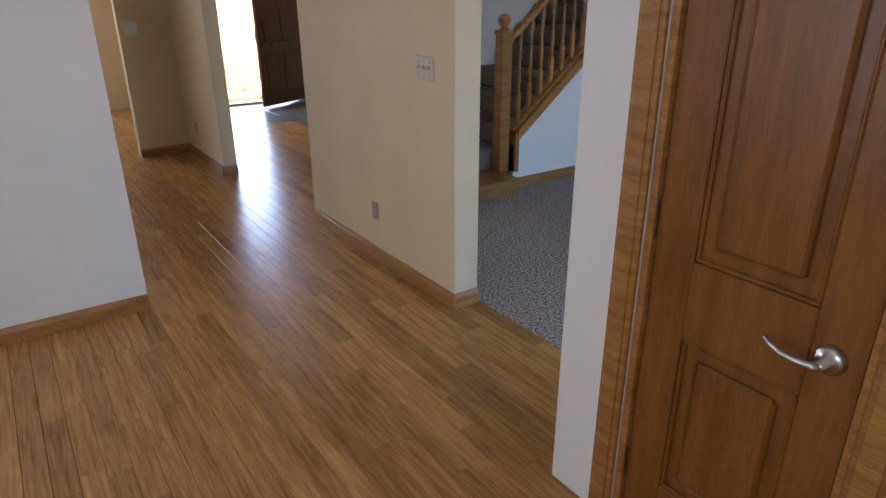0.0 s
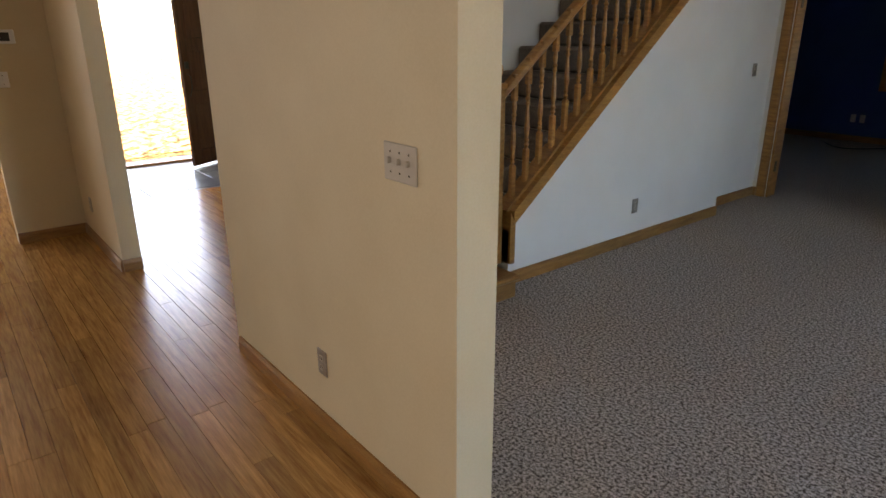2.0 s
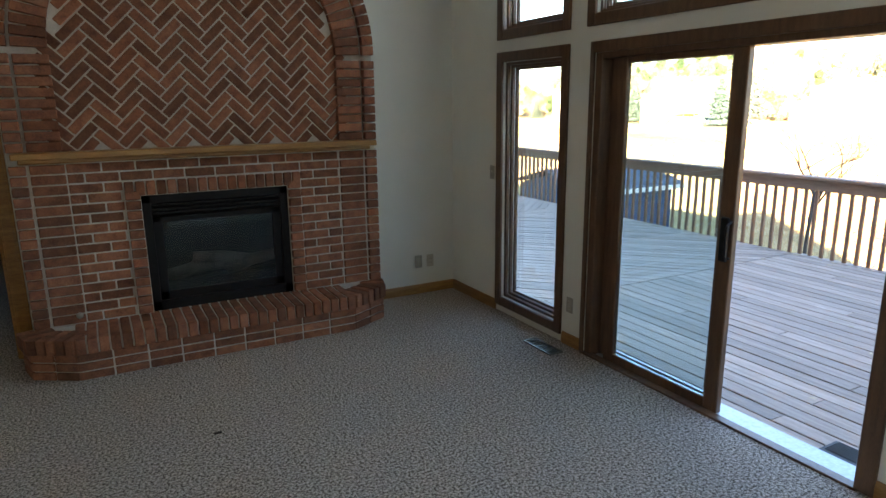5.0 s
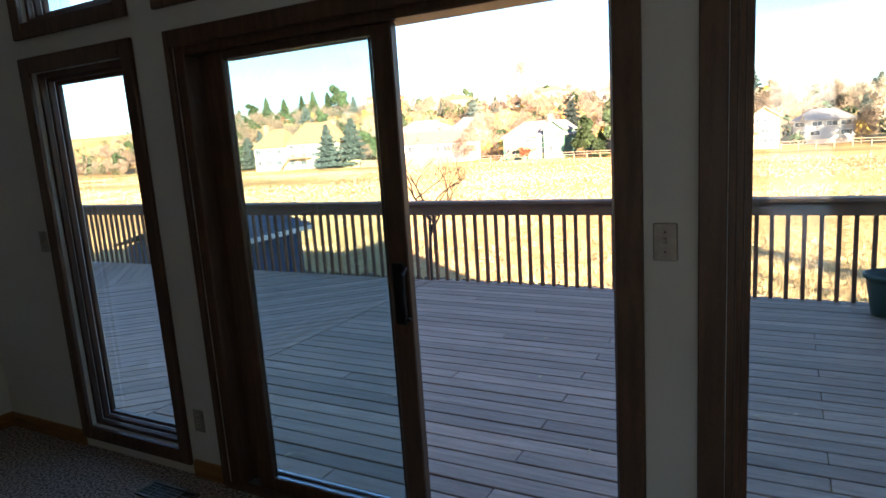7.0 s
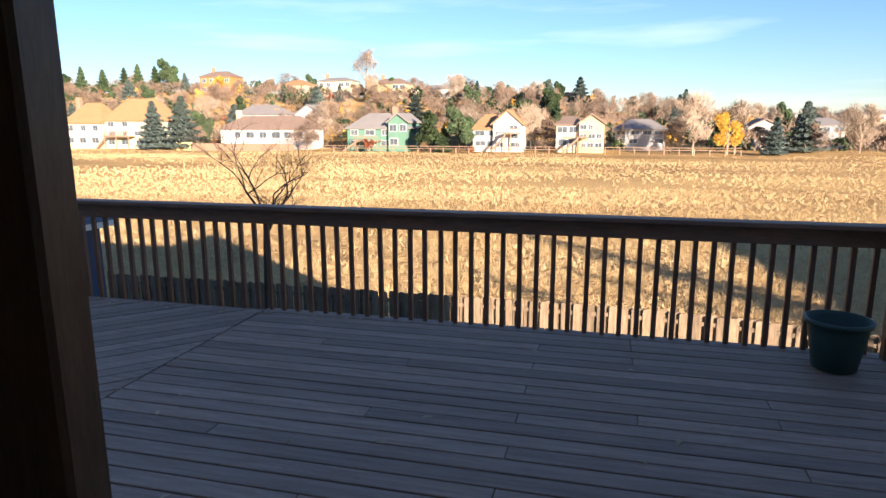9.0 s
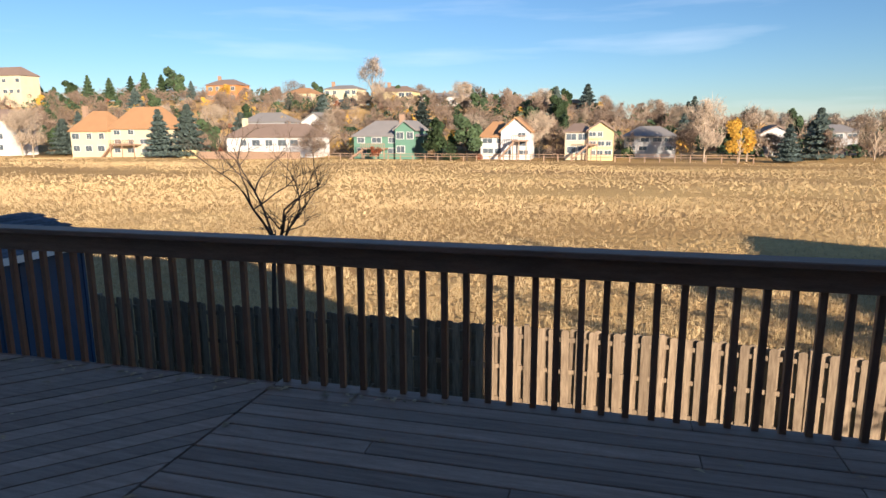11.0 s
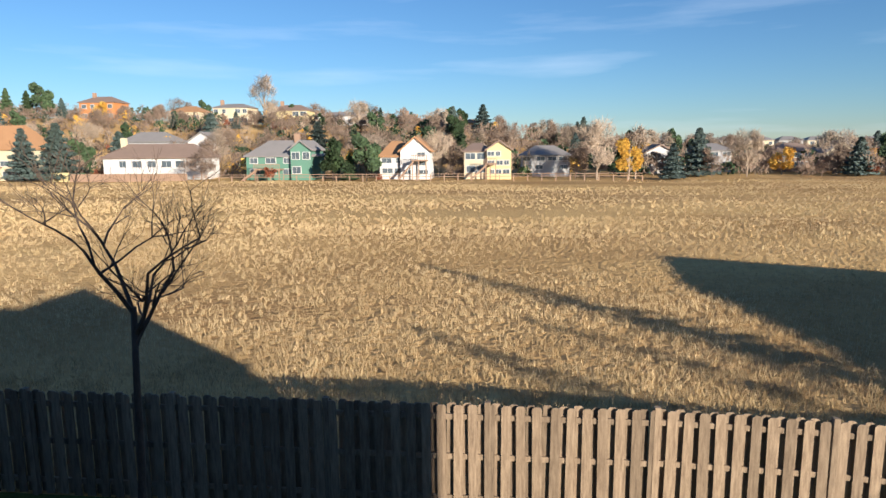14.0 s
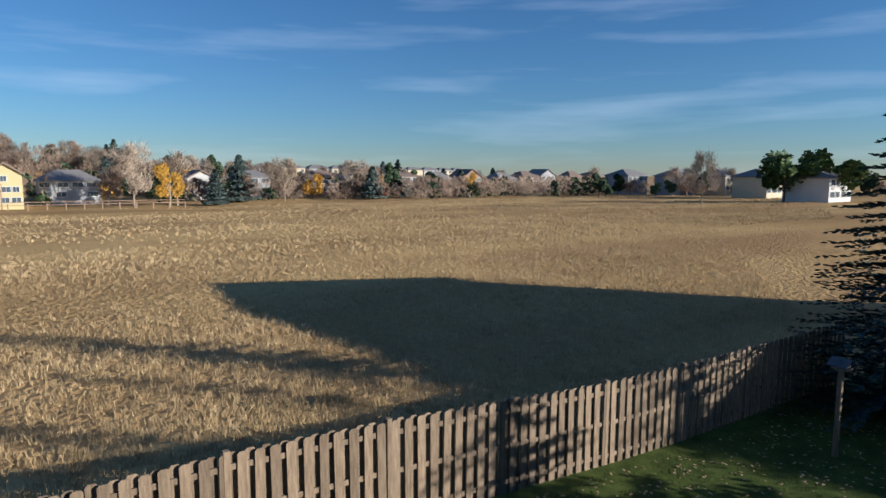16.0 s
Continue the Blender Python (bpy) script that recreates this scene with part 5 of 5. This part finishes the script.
far_house("cream hillside house with dormers", 252, 76.5, 92, 8.8, 15.2, 17.5, P_YEL, P_RB, 2, 5, chimney=88)
far_house("pale hillside house with a terrace", 250, 119.7, 131, 10.5, 15.2, 17.5, P_CREAM, P_RT, 1, 4)
far_house("dark roofed hillside house with a white gable", 250, 49, 73, 8.0, 12.7, 14.4, P_WHITE, P_RG, 1, 6)
far_house("brown hillside house with a rear deck", 255, 33, 44, 6.6, 11.4, 13.2, P_BRN, P_RB, 2, 4, chimney=38)
far_house("low brown hillside house", 256, 21, 32.6, 6.6, 10.8, 12.2, P_BRN, P_RB, 1, 4)
far_house("cream hillside house among bare trees", 256, 8, 16, 6.0, 9.6, 11.2, P_CREAM, P_RT, 1, 3)
far_house("grey roofed house between the trees", 190, 100, 116, -0.5, 3.5, 6.5, P_GREY, P_RG, 1, 4)
far_house("white gabled house between the trees", 195, 88, 97, 0.0, 3.2, 6.0, P_WHITE, P_RG, 1, 3, True)
for k in range(12):
    y = -33 - k * 17.5 - rnd.uniform(0, 4)
    D = 165 - 0.05 * k * k + 6 * rnd.random()
    far_house(("white", "grey", "brown", "cream")[k % 4] + " house at the far edge of the meadow", D + k * 5, y - 8, y, -5.2, -1.6 + rnd.uniform(0, 1.6), 0.8 + rnd.uniform(0, 1.2), (P_WHITE, P_GREY, P_BRN, P_CREAM)[k % 4], (P_RB, P_RG)[k % 2], 2, 3, k % 3 == 0)
for k in range(14):
    y = -60 - k * 17
    far_house("distant pale house standing on the ridge", 330 + k * 6, y - 12, y, -1.0, 3.0 - k * 0.08, 5.0 - k * 0.08, (P_CREAM, P_GREY)[k % 2], P_RG, 1, 3)
for k, (x, y) in enumerate(((148, -172), (124, -190), (72, -146), (135, -182), (98, -168))):
    far_house(("grey", "cream", "white")[k % 3] + " house beside the far end of the meadow", x, y - 10, y, -5.0, 0.2, 2.4, (P_GREY, P_CREAM, P_WHITE)[k % 3], P_RG, 2, 4)

bus = boxpart("yard_enclosure", P_YEL, None, (145.0, 146.0, 101.5, 106.8, -6.2, -3.6), 0.02)
tagged(bus, "yellow painted board enclosure at the meadow's edge", "enclosure")
ff = thing("far_fence", "brown board fence along the ranch house", "fence")
for k in range(58):
    boxpart("board", P_BRN, ff, (144.8, 144.95, 72 + k * 0.5, 72.46 + k * 0.5, -6.2, -3.9 + rnd.uniform(-0.05, 0.05)), 0)
rfz = thing("far_rail_fence", "dark post and rail fence at the meadow's edge", "fence")
for k in range(34):
    y = -30 + k * 3
    boxpart("post", P_BRN, rfz, (142, 142.2, y, y + 0.2, ground_z(142, y) - 0.2, ground_z(142, y) + 1.3), 0)
for z in (0.6, 1.15):
    boxpart("rail", P_BRN, rfz, (142.05, 142.15, -30, 69, -5.35 + z, -5.23 + z), 0)

# ---- far trees ----
M_TWIG = surf("bare_twigs", (0.13, 0.092, 0.068), (0.29, 0.215, 0.165), 0.4, 0.9, 0.0, vary=0.3)
M_TWIGP = surf("pale_twigs", (0.26, 0.20, 0.15), (0.44, 0.36, 0.28), 0.4, 0.9, 0.0, vary=0.2)
M_YLEAF = surf("yellow_leaves", (0.45, 0.24, 0.03), (0.70, 0.45, 0.08), 0.4, 0.8, 0.0, vary=0.3)
M_RLEAF = surf("russet_leaves", (0.20, 0.05, 0.025), (0.34, 0.12, 0.06), 0.4, 0.8, 0.0, vary=0.3)
M_PINE = surf("pine_needles", (0.018, 0.04, 0.018), (0.06, 0.10, 0.04), 0.3, 0.8, 0.0, vary=0.35)
M_SPR = surf("spruce_needles", (0.04, 0.065, 0.06), (0.10, 0.14, 0.13), 0.3, 0.8, 0.0, vary=0.3)
M_GLEAF = surf("green_leaves", (0.03, 0.06, 0.012), (0.10, 0.15, 0.03), 0.3, 0.8, 0.0, vary=0.35)


def leafy_tree(name, label, material, height, radius, seed, n=1500, size=0.5, trunkm=None, cone=False, twig=0):
    """A far tree: trunk and limbs, and a crown of many separate small clumps with gaps."""
    rr = random.Random(seed)
    t = thing(name, label, "tree", "trees across the meadow")
    tb = bmesh.new()
    add_tube(tb, [(0, 0, -0.6), (0.1, 0, height * 0.3), (0, 0.1, height * 0.8)], 0.035 * height * 0.55, 0.05, 6)
    lobes = []
    for k in range(8):
        a, f = rr.uniform(0, 6.283), rr.uniform(0.35, 0.92)
        w = radius * (1 - abs(f - 0.55) * 0.9) * rr.uniform(0.35, 0.8)
        if cone:
            w = radius * (1.02 - f) * rr.uniform(0.4, 0.9)
        c = (math.cos(a) * w, math.sin(a) * w, height * f)
        lobes.append((c, radius * rr.uniform(0.28, 0.52) * ((1.15 - f) if cone else 1)))
        add_tube(tb, [(0, 0, height * f * 0.5), (c[0] * 0.5, c[1] * 0.5, height * f * 0.8), c], 0.012 * height, 0.03, 4)
    part("trunk", tb, trunkm or M_BARK, t)
    vs, fs = [], []
    for _ in range(n):
        if cone:
            f = rr.random() ** 1.25
            R = radius * (1 - f) ** 0.8 * (0.72 + 0.35 * math.sin(f * 46 + rr.uniform(-0.7, 0.7))) + 0.15
            a = rr.uniform(0, 6.283)
            q = R * rr.random() ** 0.45
            p = Vector((math.cos(a) * q, math.sin(a) * q, height * (0.06 + 0.94 * f)))
        else:
            c, lr = rr.choice(lobes)
            d = Vector((rr.gauss(0, 1), rr.gauss(0, 1), rr.gauss(0, 0.9))).normalized()
            p = Vector(c) + d * lr * rr.random() ** 0.4
            p.z = max(p.z, height * 0.12)
        b = len(vs)
        if twig:
            d = Vector((rr.gauss(0, 0.7), rr.gauss(0, 0.7), rr.uniform(0.1, 1.3))).normalized() * size * rr.uniform(0.8, 2.2)
            e = d.cross(Vector((rr.random(), rr.random(), rr.random()))).normalized() * twig
            vs += [tuple(p - e), tuple(p + e), tuple(p + d)]
            fs.append((b, b + 1, b + 2))
        else:
            u = Vector((rr.gauss(0, 1), rr.gauss(0, 1), rr.gauss(0, 1))).normalized()
            v = u.orthogonal().normalized()
            s = size * rr.uniform(0.5, 1.2)
            vs += [tuple(p + u * s), tuple(p + v * s * 0.7), tuple(p - u * s * 0.8), tuple(p - v * s * 0.6)]
            fs.append((b, b + 1, b + 2, b + 3))
    me = bpy.data.meshes.new("crown")
    me.from_pydata(vs, [], fs)
    me.materials.append(material)
    c = new("crown", me)
    c.parent = t
    return t


TW1 = leafy_tree("bare_tree", "leafless brown tree with fine twigs", M_TWIG, 10, 4.2, 1, 2600, 0.75, M_TWIG, twig=0.045)
TW2 = leafy_tree("bare_tree", "leafless pale cottonwood tree", M_TWIGP, 11, 4.6, 2, 2200, 0.8, M_TWIGP, twig=0.05)
TW3 = leafy_tree("bare_tree", "leafless greyish brown spreading tree", M_TWIG, 8, 4.4, 5, 2600, 0.6, M_TWIG, twig=0.05)
YE = leafy_tree("yellow_tree", "tree with yellow autumn leaves", M_YLEAF, 8, 3.0, 3, 1500, 0.32, M_TWIGP)
RE = leafy_tree("russet_tree", "small tree with russet leaves", M_RLEAF, 6, 2.6, 4, 1300, 0.3)
PI1 = leafy_tree("pine_tree", "tall dark green pine tree", M_PINE, 10, 3.4, 6, 2600, 0.42, cone=True)
PI2 = leafy_tree("pine_tree", "dark green rounded pine tree", M_PINE, 9, 3.6, 7, 2200, 0.5)
SP1 = leafy_tree("spruce_tree", "dense grey-green spruce tree", M_SPR, 10, 3.0, 8, 3000, 0.4, cone=True)
GR1 = leafy_tree("green_tree", "large tree with green leaves", M_GLEAF, 10, 4.6, 9, 2600, 0.5)
used = set()


def stand(proto, x, y, h, rot=0.0, wide=1.0):
    k = 0.78 * h / {TW1: 10, TW2: 11, TW3: 8, YE: 8, RE: 6, PI1: 10, PI2: 9, SP1: 10, GR1: 10}[proto]
    m = Matrix.LocRotScale((x, y, ground_z(x, y) - 0.1), Euler((0, 0, rot)), (k * wide, k * wide, k))
    if proto in used:
        copy_thing(proto, m)
    else:
        used.add(proto)
        proto.matrix_basis = m


# trees that stand out, east of the meadow
for proto, x, y, h, w in ((SP1, 146, 113, 16, 1.2), (SP1, 147, 105, 14, 1.1), (TW2, 147, 156, 17, 0.9), (TW2, 150, 163, 14, 1), (SP1, 158, 156, 11, 1.3), (TW3, 146, 69, 9.5, 1.1), (PI2, 145, 37.5, 12, 0.9), (PI2, 144, 29.8, 12.5, 1.05), (PI1, 146, 34, 8, 1),
                          (RE, 143, 51.5, 4.5, 1), (RE, 143, 26.5, 4, 1), (TW2, 146, -21, 13.5, 1), (YE, 147, -28, 11.5, 0.9), (TW2, 150, -30, 12, 1), (TW1, 152, -17, 9, 1), (SP1, 146, -37, 8, 1), (TW3, 152, 10, 6, 1.2), (TW1, 155, -48, 12, 1), (TW2, 156, -56, 11, 1),
                          (TW2, 258, 96, 20, 1), (PI1, 262, 148, 12, 1), (PI1, 262, 136, 9, 0.8), (PI1, 262, 54, 14, 1), (PI1, 262, 62, 10, 1), (PI2, 262, 17, 9, 1), (PI2, 262, 8, 8, 1), (TW1, 262, -12, 12, 1.2), (PI1, 250, 232, 24, 0.9), (PI1, 252, 222, 21, 1.1), (PI1, 254, 212, 22, 1.0), (PI1, 252, 203, 25, 0.9), (PI1, 252, 194, 23, 1), (PI2, 250, 186, 17, 1),
                          (GR1, 80, -143, 15, 1.2), (GR1, 74, -150, 13, 1.1), (TW2, 78, -110, 11, 0.8), (PI2, 112, -160, 9, 1), (PI1, 160, -128, 10, 1), (RE, 118, -186, 9, 1)):
    stand(proto, x, y, h, rnd.uniform(0, 6), w)
for k in range(400):
    y = rnd.uniform(-130, 290)
    x = rnd.choice((rnd.uniform(156, 200), rnd.uniform(165, 262), rnd.uniform(200, 270)))
    p = rnd.choice((TW1, TW1, TW1, TW3, TW3, TW3, TW2, PI1, PI2, SP1, YE, RE, TW1))
    stand(p, x, y, rnd.uniform(5.5, 12.0) * (0.7 if p in (YE, RE) else 1), rnd.uniform(0, 6), rnd.uniform(0.9, 1.35))
for k in range(60):
    y = -80 - k * 5 + rnd.uniform(-3, 3)
    x = 150 + k * 3.6 + rnd.uniform(-6, 20)
    stand(rnd.choice((TW1, TW3, TW2, PI1, PI2, RE, SP1)), x, y, rnd.uniform(5, 9), rnd.uniform(0, 6), 1.2)
for k in range(36):
    a = k / 35
    stand(rnd.choice((TW3, TW1, PI2, TW2)), 140 - 60 * a + rnd.uniform(-8, 20), -150 - 90 * a + rnd.uniform(-8, 8), rnd.uniform(5, 10), rnd.uniform(0, 6), 1.2)


def woods(name, label, material, count, size, twig, reach, seed):
    """Brush and small trees past counting over the hillside, as one sheet of twigs or leaf clumps."""
    rr = random.Random(seed)
    vs, fs = [], []
    for _ in range(count):
        y = rr.uniform(*reach)
        x = 156 + 118 * rr.random() ** 0.8
        if rr.random() < smooth(-20, -140, y) * 0.5:
            x = rr.uniform(150, 185)
        z = ground_z(x, y)
        w, h = rr.uniform(1.6, 3.6), rr.uniform(2.2, 6.0)
        for _ in range(64):
            a, q, f = rr.uniform(0, 6.283), rr.random() ** 0.5, rr.random() ** 0.7
            r = w * q * math.sin(math.pi * (0.22 + 0.72 * f))
            p = Vector((x + r * math.cos(a), y + r * math.sin(a), z + h * f))
            b = len(vs)
            if twig:
                d = Vector((rr.gauss(0, 0.6), rr.gauss(0, 0.6), rr.uniform(0.3, 1.2))).normalized() * size * rr.uniform(0.7, 1.8)
                e = Vector((0, 1, 0)) * twig
                vs += [tuple(p - e), tuple(p + e), tuple(p + d)]
                fs.append((b, b + 1, b + 2))
            else:
                u = Vector((rr.gauss(0, 1), rr.gauss(0, 1), rr.gauss(0, 1))).normalized() * size * rr.uniform(0.5, 1.2)
                v = u.orthogonal() * 0.75
                vs += [tuple(p + u), tuple(p + v), tuple(p - u), tuple(p - v)]
                fs.append((b, b + 1, b + 2, b + 3))
    me = bpy.data.meshes.new(name)
    me.from_pydata(vs, [], fs)
    me.materials.append(material)
    return tagged(new(name, me), label, "woods", kind="stuff")


woods("far_brush", "leafless grey-brown brush covering the hillside", M_TWIG, 1500, 1.0, 0.11, (-230, 320), 21)
woods("far_pale_brush", "pale leafless thickets between the far houses", M_TWIGP, 240, 0.9, 0.08, (-230, 320), 22)
woods("far_evergreens", "dark evergreen shrubs and small pines on the hill", M_PINE, 380, 0.55, 0, (-200, 320), 23)
woods("far_autumn_shrubs", "yellow and russet shrubs among the houses", M_YLEAF, 40, 0.4, 0, (-60, 200), 24)

# neighbour's house beside the yard, whose shade falls on the meadow
far_near = thing("neighbour_house", "neighbouring house with a gabled roof", "house", at=(11.0, -26.8, 0.0))
far_near.rotation_euler = (0, 0, radians(13))
bm = bmesh.new()
add_box(bm, -34.0, -0.6, -12.0, -0.6, -4.6, 2.0)
part("wall", bm, M_STUCCO, far_near)
bm = bmesh.new()
add_prism(bm, [(-12.6, 2.0), (0.0, 2.0), (0.0, 2.15), (-6.3, 4.2), (-12.6, 2.15)], "x", -34.6, 0.0)
part("roof", bm, M_SHINGLE, far_near)

# ---- entry slate and oak strips ----
ef = bpy.data.objects["floor_entry"]
k = 0
x = -10.8
while x < -8.75:
    y = -5.3
    while y < -2.8:
        w, l = 0.395, rnd.choice((0.395, 0.595))
        l = min(l, -2.75 - y)
        bm = bmesh.new()
        add_box(bm, x + 0.004, x + w - 0.004, y + 0.004, y + l - 0.004, -0.013, rnd.uniform(-0.002, 0.001), 0.003)
        part("slate_tile", bm, M_SLATE, ef)
        y += l
    x += w
PWID = 0.083
plank_me = {L: brick_mesh(L - 0.0012, PWID - 0.0012, 0.02, M_PLANK, 0.0008, "plank") for L in (0.5, 0.8, 1.1, 1.4)}
rest = bmesh.new()
verts, faces = [], []


def loose_plank(x0, x1, y0, y1):
    b = len(verts)
    e = 0.0012
    z = rnd.uniform(-0.0006, 0.0002)
    verts.extend([(x0, y0, -0.014), (x1, y0, -0.014), (x1, y1, -0.014), (x0, y1, -0.014), (x0 + e, y0 + e, z), (x1 - e, y0 + e, z), (x1 - e, y1 - e, z), (x0 + e, y1 - e, z)])
    faces.extend([(b + 4, b + 5, b + 6, b + 7), (b, b + 1, b + 5, b + 4), (b + 1, b + 2, b + 6, b + 5), (b + 2, b + 3, b + 7, b + 6), (b + 3, b, b + 4, b + 7)])


near = 0
yr = -9.5
while yr < -2.75:
    x = -12.5 if yr < -5.4 else -8.75
    end = -0.0 if yr < -5.16 else -4.96
    x += -rnd.uniform(0, 0.9) if yr < -5.4 else 0
    while x < end:
        L = rnd.choice((0.5, 0.8, 1.1, 1.4))
        x1 = min(x + L, end)
        if -5.6 < x and x1 < -1.1 and -7.1 < yr < -5.2 and near < 300 and abs(x1 - x - L) < 1e-6:
            piece("plank", plank_me[L], subfloor, pose((x + x1) / 2, yr + PWID / 2, -0.0105 + rnd.uniform(-0.0006, 0.0002)))
            near += 1
        elif x1 - x > 0.02:
            loose_plank(x, x1, yr, min(yr + PWID, -5.1005) if yr < -5.11 and x1 > -4.95 else yr + PWID)
        x = x1
    yr += PWID
me = bpy.data.meshes.new("floor_strips")
me.from_pydata(verts, [], faces)
me.materials.append(M_PLANK)
fsn = new("floor_strips", me)
fsn.parent = subfloor
fsn["kind"] = "stuff"
